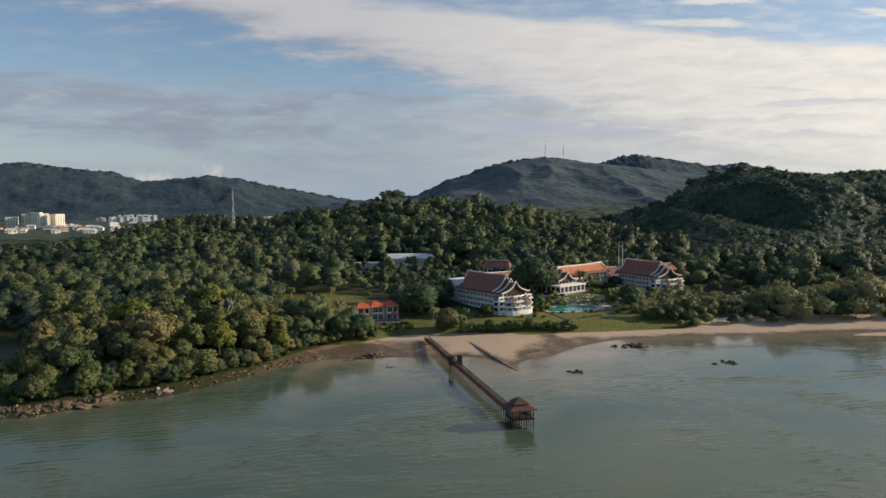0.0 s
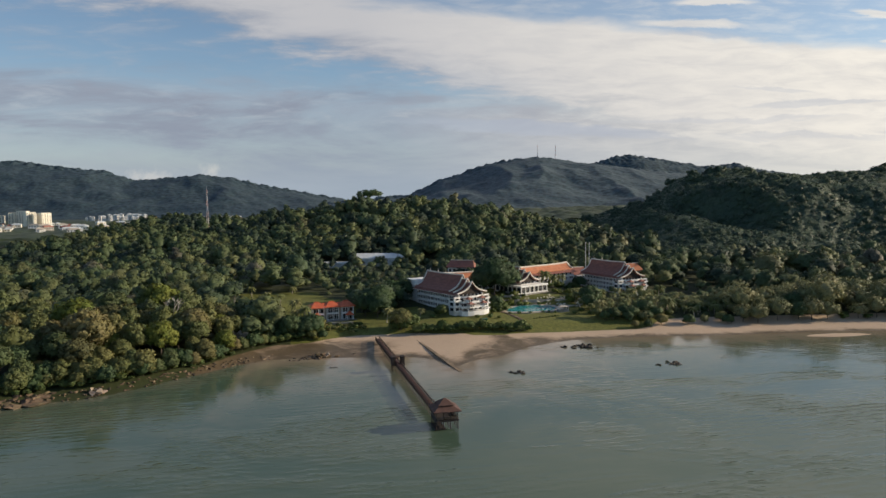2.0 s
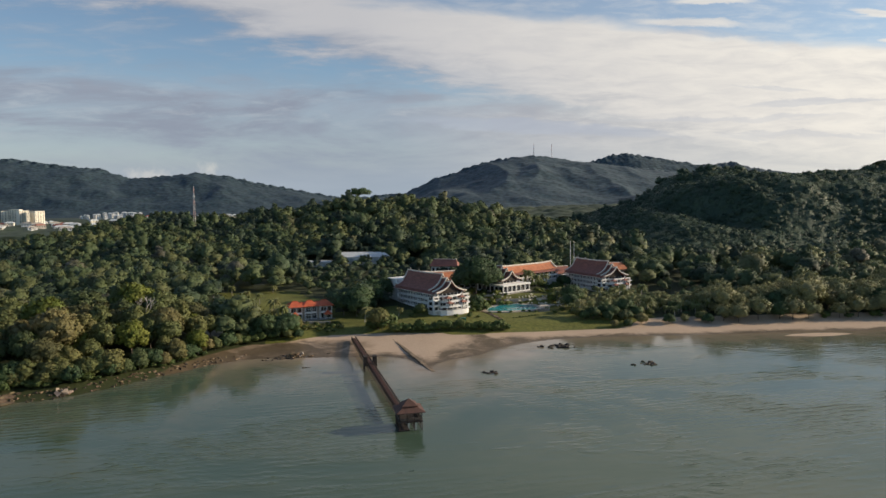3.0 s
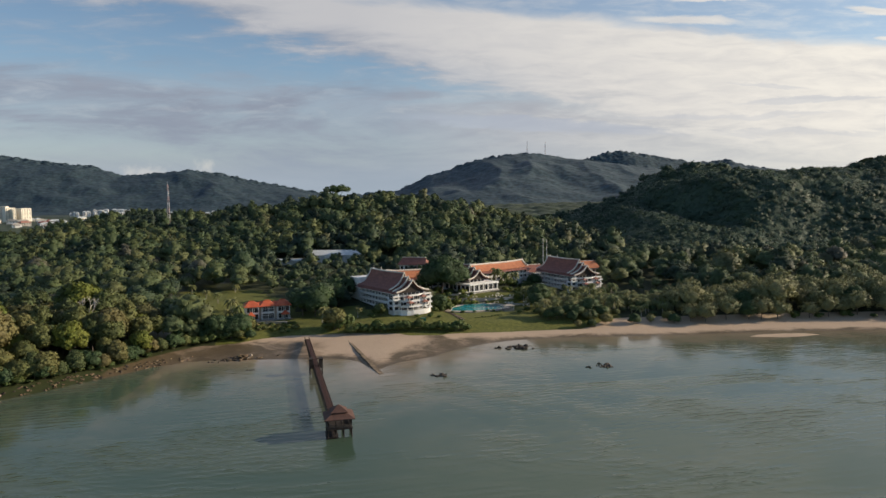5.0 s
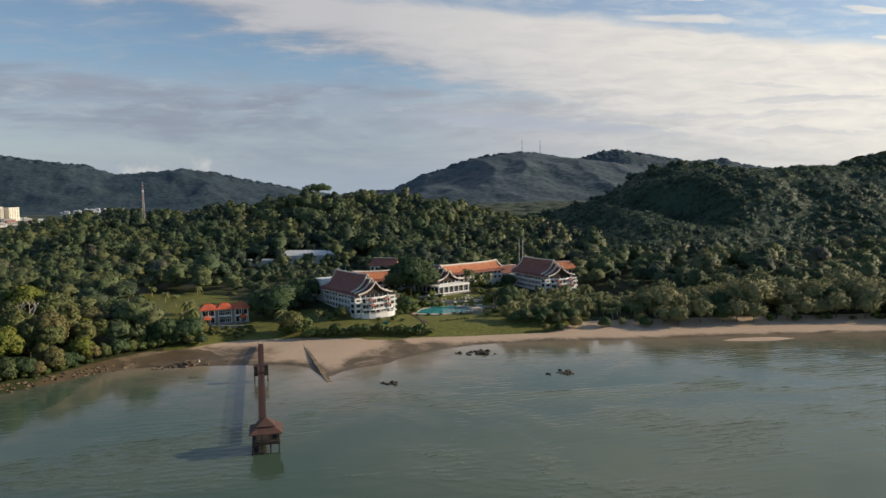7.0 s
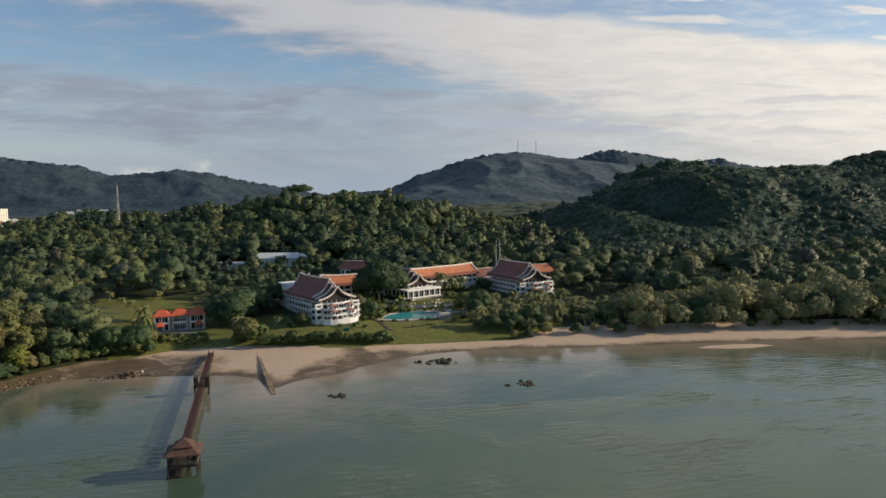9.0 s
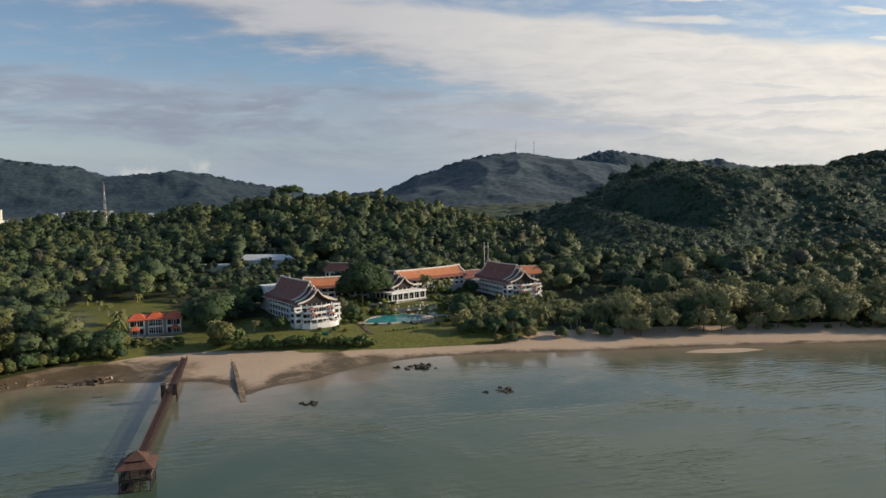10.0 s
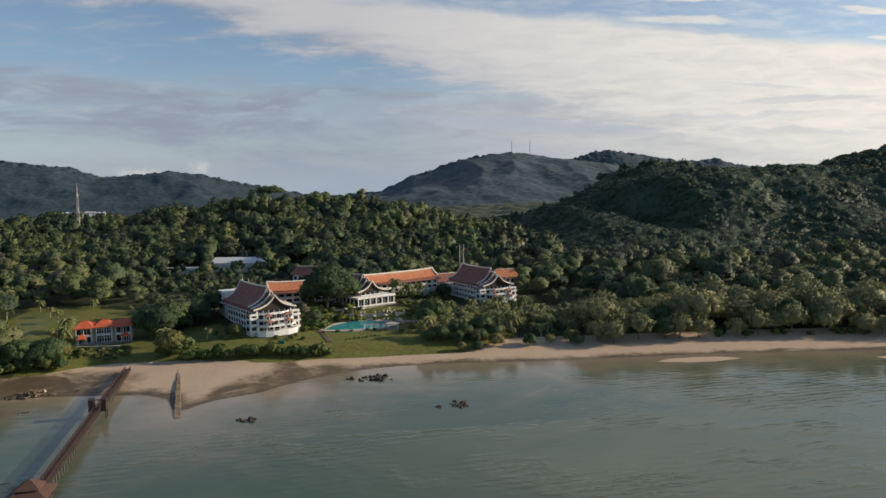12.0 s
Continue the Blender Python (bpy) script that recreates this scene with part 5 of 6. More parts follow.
def build_wing(m, label, stair=14.2):
    """A four-storey hotel wing with a triple-tier saddle roof and a stepped front of balconies."""
    w = thing("hotel_wing", m, label, "hotel", "hotel wings")
    storey = 3.2
    part("wall", Geo().box(-1.0, -7.4, -2.0, 38.0, 7.4, 3 * storey + 1.2), WHITE, w)
    for side in (-1, 1):
        facade(w, -1.0, 37.0, side * 7.4, side, 3, 0.0, storey, 11)
        g = Geo()
        rows = [[(-2.2, side * 9.0, 10.9), (38.6, side * 9.0, 10.9)], [(-2.2, side * 10.9, 9.75), (38.6, side * 10.9, 9.75)]]
        part("skirt_roof", g.sheet(rows if side < 0 else [r[::-1] for r in rows], 0.2), ROOF_BROWN, w)
        part("gutter", Geo().box(-2.2, side * 10.92 - 0.1, 9.45, 38.6, side * 10.92 + 0.1, 9.77), TRIM, w)
    tiers = [roof_tier(-2.2, 33.0, 20.0, 11.1, 1.0, 0.3, 0.3), roof_tier(32.4, 37.0, 18.1, 10.8, 1.02, 0.15, 0.5), roof_tier(36.4, 41.2, 16.4, 10.4, 1.06, 0.15, 0.6)]
    for i, rows in enumerate(tiers):
        r = part("roof", Geo().sheet(rows, 0.3), ROOF_BROWN, w, smooth=False)
        part("bargeboard", verge(rows[-1], 0.15), TRIM, r)
        mid = len(rows[0]) // 2
        part("ridge_cap", ridge_tube([q[mid] for q in rows], 0.42, 0.16), TRIM, r)
        if i == 0:
            part("bargeboard", verge(rows[0], 0.15), TRIM, r)
            back = [(x + 0.6, y * 0.97, z - 0.4) for x, y, z in rows[0]]
            part("gable_wall", Geo().add(back + [(x + 0.3, y, z) for x, y, z in back], [tuple(range(len(back))), tuple(range(len(back), 2 * len(back)))[::-1]]), WHITE, w)
            for x in (0.4, 9.0):
                part("roof_finial", Geo().bar((x, 0, 20.2), (x, 0, 21.4), 0.28, 0.2, 6).bar((x, 0, 21.4), (x, 0, 22.6), 0.12, 0.04, 6), TRIM, r)
        front = [(x - 1.1, y * 0.94, z - 0.5) for x, y, z in rows[-1]]
        part("gable_wall", Geo().add(front + [(x - 0.3, y, z) for x, y, z in front], [tuple(range(len(front)))[::-1], tuple(range(len(front), 2 * len(front)))]), WOOD_DARK if i == 2 else TRIM, w)
    part("block_parapet", Geo().box(-12.3, -8.5, stair, -2.4, 5.3, stair + 0.7), WHITE, w)
    part("stair_block", Geo().box(-12.0, -8.2, -2.0, -1.2, 5.0, stair), WHITE, w)
    # stepped balconies on the front
    storey = 2.75
    reach = (47.0, 46.2, 44.6, 42.0)
    part("front_wall", Geo().box(38.0, -8.6, -2.0, 39.6, 8.6, 4 * storey), WHITE, w)
    for f in range(4):
        z, x1 = f * storey, reach[f]
        half = 9.6 - 0.5 * f
        slab = [(38.1, -half), (x1 - 3.0, -half), (x1 - 1.0, -half * 0.72), (x1, -half * 0.35), (x1, half * 0.35), (x1 - 1.0, half * 0.72), (x1 - 3.0, half), (38.1, half)]
        g = Geo().add([(x, y, z - 0.3) for x, y in slab] + [(x, y, z) for x, y in slab],
                      [tuple(range(8))[::-1], tuple(range(8, 16))] + [(i, (i + 1) % 8, 8 + (i + 1) % 8, 8 + i) for i in range(8)])
        if f == 0:
            g = Geo().add([(x, y, -2.0) for x, y in slab] + [(x, y, 0.0) for x, y in slab],
                          [tuple(range(8))[::-1], tuple(range(8, 16))] + [(i, (i + 1) % 8, 8 + (i + 1) % 8, 8 + i) for i in range(8)])
        terrace = part("terrace", g, WHITE, w)
        for (ax, ay), (bx, by) in zip(slab, slab[1:]):
            n = Vector((by - ay, ax - bx, 0)).normalized() * -0.15
            p = [Vector((ax, ay, 0)), Vector((bx, by, 0)), Vector((bx, by, 0)) + n, Vector((ax, ay, 0)) + n]
            part("parapet", Geo().add([q + Vector((0, 0, z)) for q in p] + [q + Vector((0, 0, z + 0.8)) for q in p],
                                      [(3, 2, 1, 0), (4, 5, 6, 7), (0, 1, 5, 4), (1, 2, 6, 5), (2, 3, 7, 6), (3, 0, 4, 7)]), WHITE, terrace)
        if f < 3:
            for y in np.linspace(-half + 0.6, half - 0.6, 7):
                xc = np.interp(abs(y), [0, half * 0.35, half * 0.72, half], [reach[f + 1], reach[f + 1], reach[f + 1] - 1, reach[f + 1] - 3]) - 0.3
                part("column", Geo().box(xc - 0.17, y - 0.17, z, xc + 0.17, y + 0.17, z + storey - 0.3), WHITE, terrace)
        for y in (-6.6, -3.9, -1.3, 1.3, 3.9, 6.6):
            part("window", Geo().box(39.55, y - 1.15, z + 0.1, 39.68, y + 1.15, z + 2.4), GLASS, terrace)
    for side in (-1, 1):
        y = side * 10.2
        turret = part("turret", Geo().box(35.6, y - 1.9, -2.0, 40.6, y + 1.9, 8.2), WHITE, w)
        part("parapet", Geo().box(40.3, y - 2.0, 8.2, 40.75, y + 2.0, 9.0), WHITE, turret)
        part("cornice", Geo().box(35.3, y - 2.2, 8.0, 40.9, y + 2.2, 8.25), TRIM, turret)
        for f in range(3):
            part("window", Geo().box(40.58, y - 1.1, 0.6 + 3.1 * f, 40.68, y + 1.1, 2.5 + 3.1 * f), GLASS, turret)
            part("window", Geo().box(36.6, y + side * 1.88 - 0.06, 0.6 + 3.1 * f, 39.6, y + side * 1.88 + 0.06, 2.5 + 3.1 * f), GLASS, turret)
            part("balcony_slab", Geo().box(40.6, y - 1.9, 0.1 + 3.1 * f, 42.0, y + 1.9, 0.35 + 3.1 * f), WHITE, turret)
            part("parapet", Geo().box(41.85, y - 1.9, 0.35 + 3.1 * f, 42.0, y + 1.9, 1.1 + 3.1 * f), WHITE, turret)
    for f in (1, 2):
        for y in (-4.6, 4.6):
            x = reach[f] - 0.6
            z = f * storey
            bay = part("bay", Geo().box(x - 1.6, y - 1.2, z, x + 1.0, y + 1.2, z + 2.3), WHITE, w)
            part("bay_roof", Geo().hip(x - 2.0, y - 1.8, x + 1.5, y + 1.8, z + 2.3, z + 3.5, 1.5, 0.15), ROOF_PINK, bay)
            for dy in (-0.7, 0.7):
                part("window", Geo().box(x + 0.97, y + dy - 0.45, z + 0.7, x + 1.06, y + dy + 0.45, z + 2.1), GLASS, bay)
    return w


def build_long_wing(m, length, label, floors=3, bays=14, ridge=14.0, half=7.6):
    """A long low wing with one concave tiled roof and galleries on both sides."""
    w = thing("hotel_long_wing", m, label, "hotel")
    storey = 2.9
    part("wall", Geo().box(0.5, -half + 2.4, -6.0, length - 0.5, half - 2.4, floors * storey + 0.5), WHITE, w)
    for side in (-1, 1):
        facade(w, 0.5, length - 0.5, side * (half - 2.4), side, floors, 0.0, storey, bays)
    eave = floors * storey + 0.3
    prof = [(0.0, ridge), (1.6, ridge - 1.7), (3.6, ridge - 3.0), (5.6, ridge - 3.9)]
    rows = []
    for i in range(11):
        s = i / 10
        lift = 0.7 * (2 * s - 1) ** 4
        h = [(y, z + lift) for y, z in prof]
        rows.append([(length * s, y, z) for y, z in h[::-1]] + [(length * s, -y, z) for y, z in h[1:]])
    r = part("roof", Geo().sheet(rows, 0.3), ROOF_ORANGE, w)
    part("bargeboard", verge(rows[0], 0.2), TRIM, r)
    part("bargeboard", verge(rows[-1], 0.2), TRIM, r)
    mid = len(rows[0]) // 2
    part("ridge_cap", ridge_tube([q[mid] for q in rows], 0.62, 0.18), TRIM, r)
    for side in (-1, 1):
        top, low = prof[-1][1] - 0.35, eave - 0.1
        rr = [[(-0.6, side * 5.0, top), (length + 0.6, side * 5.0, top)], [(-0.6, side * (half + 0.9), low), (length + 0.6, side * (half + 0.9), low)]]
        part("skirt_roof", Geo().sheet(rr if side < 0 else [q[::-1] for q in rr], 0.2), ROOF_BROWN, w)
    for x in (0.9, length - 1.2):
        tri = [(x, -5.2, prof[-1][1] - 0.2), (x, 5.2, prof[-1][1] - 0.2), (x, 0, ridge - 0.3)]
        part("gable_wall", Geo().add(tri + [(a + 0.3, b, c) for a, b, c in tri], [(0, 2, 1), (3, 4, 5), (0, 1, 4, 3), (1, 2, 5, 4), (2, 0, 3, 5)]), TRIM, w)
    return w


def build_restaurant(m):
    """A white glazed dining hall with a narrower upper storey under a triple-tier gable."""
    w = thing("restaurant", m, "white two-storey restaurant with a triple-tier brown gable roof", "restaurant")
    part("base", Geo().box(-16, -12.6, -3.5, 9.6, 12.6, 0.2), STONE, w)
    part("wall", Geo().box(-16, -11.4, 0.2, 8.0, 11.4, 4.3), WHITE, w)
    part("fascia", Geo().box(-16.2, -12.4, 4.3, 9.2, 12.4, 5.1), WHITE, w)
    part("plinth", Geo().box(-16.1, -12.2, 0.2, 9.0, 12.2, 0.7), WHITE, w)
    post = mesh_of("column", Geo().box(-0.26, -0.26, 0.7, 0.26, 0.26, 4.3), WHITE)
    for i in range(7):
        y = -11.7 + 3.9 * i
        part("column", post, WHITE, w).location = (8.5, y, 0)
        if i < 6:
            pane = part("window", Geo().box(8.0, y + 0.35, 0.8, 8.1, y + 3.55, 4.2), GLASS, w)
            part("mullion", Geo().box(8.1, y + 1.9, 0.8, 8.16, y + 2.0, 4.2), WHITE, pane)
    for side in (-1, 1):
        for x in np.linspace(-15.0, 4.4, 6):
            part("column", post, WHITE, w).location = (x, side * 11.7, 0)
            part("window", Geo().box(x + 0.45, side * 11.42 - 0.06, 0.8, x + 3.4, side * 11.42 + 0.06, 3.85), GLASS, w)
    part("upper_wall", Geo().box(-16, -6.0, 5.1, 2.6, 6.0, 8.3), WHITE, w)
    part("balcony_rail", Geo().box(8.85, -12.2, 5.1, 9.0, 12.2, 5.6), WHITE, w)
    for y in (-4.5, -1.5, 1.5, 4.5):
        part("window", Geo().box(2.6, y - 1.2, 5.5, 2.7, y + 1.2, 7.7), GLASS, w)
    for i, (x0, x1, top, sq) in enumerate(((-17.0, -4.0, 15.2, 0.84), (-4.8, 0.2, 13.7, 0.88), (-0.6, 4.8, 12.2, 0.92))):
        rows = roof_tier(x0, x1, top, 7.6 - 0.25 * i, sq, 0.2, 0.5)
        r = part("roof", Geo().sheet(rows, 0.3), ROOF_BROWN, w)
        part("bargeboard", verge(rows[-1], 0.15), TRIM, r)
        mid = len(rows[0]) // 2
        part("ridge_cap", ridge_tube([q[mid] for q in rows], 0.36, 0.14), TRIM, r)
        front = [(x - 1.0, y * 0.93, z - 0.5) for x, y, z in rows[-1]]
        part("gable_wall", Geo().add(front + [(x - 0.3, y, z) for x, y, z in front], [tuple(range(len(front)))[::-1], tuple(range(len(front), 2 * len(front)))]), WOOD_DARK if i == 2 else TRIM, w)


build_wing(Matrix.Translation((58.4, 413.8, 8.9)) @ pose(0, 0, 0, 0, 0, -59.0) @ Matrix.Diagonal((1, 1, 0.93, 1)), "white hotel wing with three-tiered brown roof and stepped balconies")
build_wing(Matrix.Translation((181.5, 484.0, 7.6)) @ pose(0, 0, 0, 0, 0, -68.5) @ Matrix.Diagonal((1, 1, 0.93, 1)), "white hotel wing with a steep three-tiered brown roof behind palms", 6.5)
build_long_wing(Matrix.Translation((112.0, 451.2, 12.8)) @ pose(0, 0, 0, 0, 0, 33.0), 59.0, "long white hotel wing with a sunlit orange tiled roof", floors=2, ridge=11.1)
build_long_wing(Matrix.Translation((66.0, 446.0, 11.1)) @ pose(0, 0, 0, 0, 0, 18.0), 42.0, "long white hotel wing with orange roof between taller blocks", floors=2, bays=10, ridge=11.1)
build_restaurant(Matrix.Translation((121.5, 438.5, 10.4)) @ pose(0, 0, 0, 0, 0, -56.0))


def build_back_hall(x, y, z, turn, size, label, tiles=None):
    m = Matrix.Translation((x, y, z)) @ pose(0, 0, 0, 0, 0, turn)
    w = thing("back_hall", m, label, "building")
    part("wall", Geo().box(-size, -4.5, -3, size, 4.5, 6.5), WHITE, w)
    part("roof", Geo().hip(-size - 1.2, -6.0, size + 1.2, 6.0, 6.5, 11.0, 2.0, 0.3), tiles or ROOF_BROWN, w)
    part("ridge_cap", Geo().box(-size + 0.8, -0.3, 10.9, size - 0.8, 0.3, 11.25), TRIM, w)
    for x1 in np.arange(-size + 1.5, size - 1, 3.0):
        part("window", Geo().box(x1 - 0.8, -4.58, 3.0, x1 + 0.8, -4.5, 5.2), GLASS, w)


build_back_hall(86.0, 484.0, 16.5, -20.0, 9.0, "back hall with a brown tiled roof among the trees")
build_back_hall(171.5, 496.0, 8.6, 20.0, 7.5, "white linking block with an orange-brown roof between hotel wings")
build_back_hall(207.0, 482.0, 12.0, 10.0, 7.0, "small hall with a pale orange tiled roof behind the hotel", ROOF_ORANGE)


def build_villa():
    m = Matrix.Translation((1.4, 384.5, 5.5)) @ pose(0, 0, 0, 0, 0, 15.0) @ Matrix.Diagonal((0.92, 0.95, 1.10, 1))
    v = thing("villa", m, "two-storey beach villa with three bright orange tiled roofs", "villa")
    for i, x in enumerate((-8.8, 0.0, 8.8)):
        y0 = -4.6 + (0.8 if i == 1 else 0.0)
        part("wall", Geo().box(x - 3.7, y0, -1.5, x + 3.7, 5.0, 6.6), WHITE, v)
        part("roof", Geo().hip(x - 4.7, y0 - 2.2, x + 4.7, 6.2, 6.6, 8.8, 3.4, 0.25), ROOF_RED, v)
        part("ridge_cap", Geo().box(x - 1.4, 2.4 - 2.0 + y0 / 4, 8.6, x + 1.4, 2.8 - 2.0 + y0 / 4, 8.95), ROOF_RED, v)
        part("balcony_slab", Geo().box(x - 3.4, y0 - 1.8, 2.9, x + 3.4, y0, 3.15), WHITE, v)
        part("balcony_rail", Geo().box(x - 3.4, y0 - 1.8, 3.15, x + 3.4, y0 - 1.68, 3.85), WHITE, v)
        for dx in (-2.3, 0.0, 2.3):
            for z in (0.2, 3.35):
                pane = part("window", Geo().box(x + dx - 1.02, y0 - 0.07, z, x + dx + 1.02, y0, z + 2.5), GLASS, v)
                if i == 1:
                    part("mullion", Geo().box(x + dx - 0.08, y0 - 0.13, z, x + dx + 0.08, y0 - 0.07, z + 2.5).box(x + dx - 1.02, y0 - 0.13, z + 1.55, x + dx - 0.08, y0 - 0.07, z + 1.7).box(x + dx + 0.08, y0 - 0.13, z + 1.55, x + dx + 1.02, y0 - 0.07, z + 1.7), WHITE, pane)
        for dx in (-3.25, 0.0, 3.25):
            part("column", Geo().box(x + dx - 0.16, y0 - 1.8, 0, x + dx + 0.16, y0 - 1.5, 6.5), WHITE, v)
    for x in (-4.4, 4.4):
        part("link", Geo().box(x - 1.0, -3.0, -1.5, x + 1.0, 4.5, 6.2), PAVING, v)
        part("link_roof", Geo().hip(x - 2.2, -4.0, x + 2.2, 5.4, 6.55, 8.1, 1.6, 0.2), ROOF_RED, v)
    for x in (-9.6, 9.6):
        p = part("porch", Geo().box(x - 1.8, -8.3, 2.3, x + 1.8, -5.0, 2.5), WHITE, v)
        part("porch_roof", Geo().hip(x - 2.3, -8.8, x + 2.3, -4.8, 2.5, 4.2, 2.0, 0.18), ROOF_RED, p)
        for dx in (-1.6, 1.6):
            for dy in (-8.1, -5.2):
                part("porch_post", Geo().box(x + dx - 0.12, dy - 0.12, -1.0, x + dx + 0.12, dy + 0.12, 2.3), WHITE, p)
    part("terrace", Geo().box(-13.5, -9.2, -1.5, 13.5, -4.4, 0.0), STONE, v)


build_villa()
solid("retaining_wall", Geo().box(-11, 0, 2.5, 12, 0.5, 5.9).box(-11.1, -0.1, 5.9, 12.1, 0.6, 6.05), PAVING, "low pale stone wall below the villa", "wall", Matrix.Translation((2, 368, 0.2)), kind="structure")


# ---- pool garden ----
def build_pool():
    z = 5.75
    poly = [(101, 391), (104, 402), (112, 410.5), (122, 412.5), (131, 407.5), (133, 397), (126, 391.5), (113, 388.5)]
    c = (117, 400)
    deck = [(c[0] + (x - c[0]) * 1.22, c[1] + (y - c[1]) * 1.3) for x, y in poly]
    n = len(poly)
    g = Geo().add([(x, y, 3.0) for x, y in deck] + [(x, y, z) for x, y in deck] + [(x, y, z) for x, y in poly] + [(x, y, z - 0.4) for x, y in poly],
                  [(i, (i + 1) % n, n + (i + 1) % n, n + i) for i in range(n)] + [(n + i, n + (i + 1) % n, 2 * n + (i + 1) % n, 2 * n + i) for i in range(n)]
                  + [(2 * n + i, 2 * n + (i + 1) % n, 3 * n + (i + 1) % n, 3 * n + i) for i in range(n)])
    p = thing("swimming_pool", Matrix(), "turquoise swimming pool with pale stone surround", "pool")
    part("pool_deck", g, PAVING, p)
    part("pool_water", Geo().add([(x, y, z - 0.12) for x, y in poly], [tuple(range(n))[::-1]]), POOL, p)


build_pool()


def build_small_pool():
    z = 6.3
    ring = [(143.5 + 5.5 * math.cos(a), 408.5 + 3.2 * math.sin(a)) for a in np.linspace(0, 2 * math.pi, 17)[:-1]]
    n = len(ring)
    rim = [(143.5 + (x - 143.5) * 1.35, 408.5 + (y - 408.5) * 1.5) for x, y in ring]
    p = thing("paddling_pool", Matrix(), "small pale-blue paddling pool in stone paving", "pool")
    g = Geo().add([(x, y, z - 3) for x, y in rim] + [(x, y, z) for x, y in rim] + [(x, y, z) for x, y in ring] + [(x, y, z - 0.4) for x, y in ring],
                  [(i, (i + 1) % n, n + (i + 1) % n, n + i) for i in range(n)] + [(n + i, n + (i + 1) % n, 2 * n + (i + 1) % n, 2 * n + i) for i in range(n)]
                  + [(2 * n + i, 2 * n + (i + 1) % n, 3 * n + (i + 1) % n, 3 * n + i) for i in range(n)])
    part("pool_deck", g, PAVING, p)
    part("pool_water", Geo().add([(x, y, z - 0.12) for x, y in ring], [tuple(range(n))]), POOL, p)


build_small_pool()


def make_parasol():
    t = thing("parasol", Matrix(), "white canvas parasol beside the pool", "parasol", "pool parasols")
    part("pole", Geo().bar((0, 0, -0.2), (0, 0, 2.5), 0.05, 0.05, 6), STEEL, t)
    n = 8
    ring = [(1.15 * math.cos(2 * math.pi * i / n), 1.15 * math.sin(2 * math.pi * i / n), 2.1) for i in range(n)]
    part("canopy", Geo().add(ring + [(0, 0, 2.75)] + [(x, y, z - 0.12) for x, y, z in ring], [(i, (i + 1) % n, n) for i in range(n)] + [(n + 1 + i, n + 1 + (i + 1) % n, (i + 1) % n, i) for i in range(n)]), CANVAS, t)
    return t


def make_lounger():
    t = thing("sun_lounger", Matrix(), "pale sun lounger on the pool terrace", "lounger", "pool loungers")
    part("frame", Geo().box(-0.35, -1.0, 0.22, 0.35, 1.0, 0.3).box(-0.33, -0.95, 0, -0.25, -0.85, 0.22).box(0.25, -0.95, 0, 0.33, -0.85, 0.22).box(-0.33, 0.6, 0, -0.25, 0.7, 0.22).box(0.25, 0.6, 0, 0.33, 0.7, 0.22), PAVING, t)
    part("mattress", Geo().box(-0.33, -0.98, 0.3, 0.33, 0.4, 0.42), CANVAS, t)
    part("backrest", Geo().add([(-0.33, 0.4, 0.3), (0.33, 0.4, 0.3), (0.33, 1.0, 0.75), (-0.33, 1.0, 0.75), (-0.33, 0.36, 0.42), (0.33, 0.36, 0.42), (0.33, 0.95, 0.86), (-0.33, 0.95, 0.86)],
                               [(3, 2, 1, 0), (4, 5, 6, 7), (0, 1, 5, 4), (1, 2, 6, 5), (2, 3, 7, 6), (3, 0, 4, 7)]), CANVAS, t)
    return t


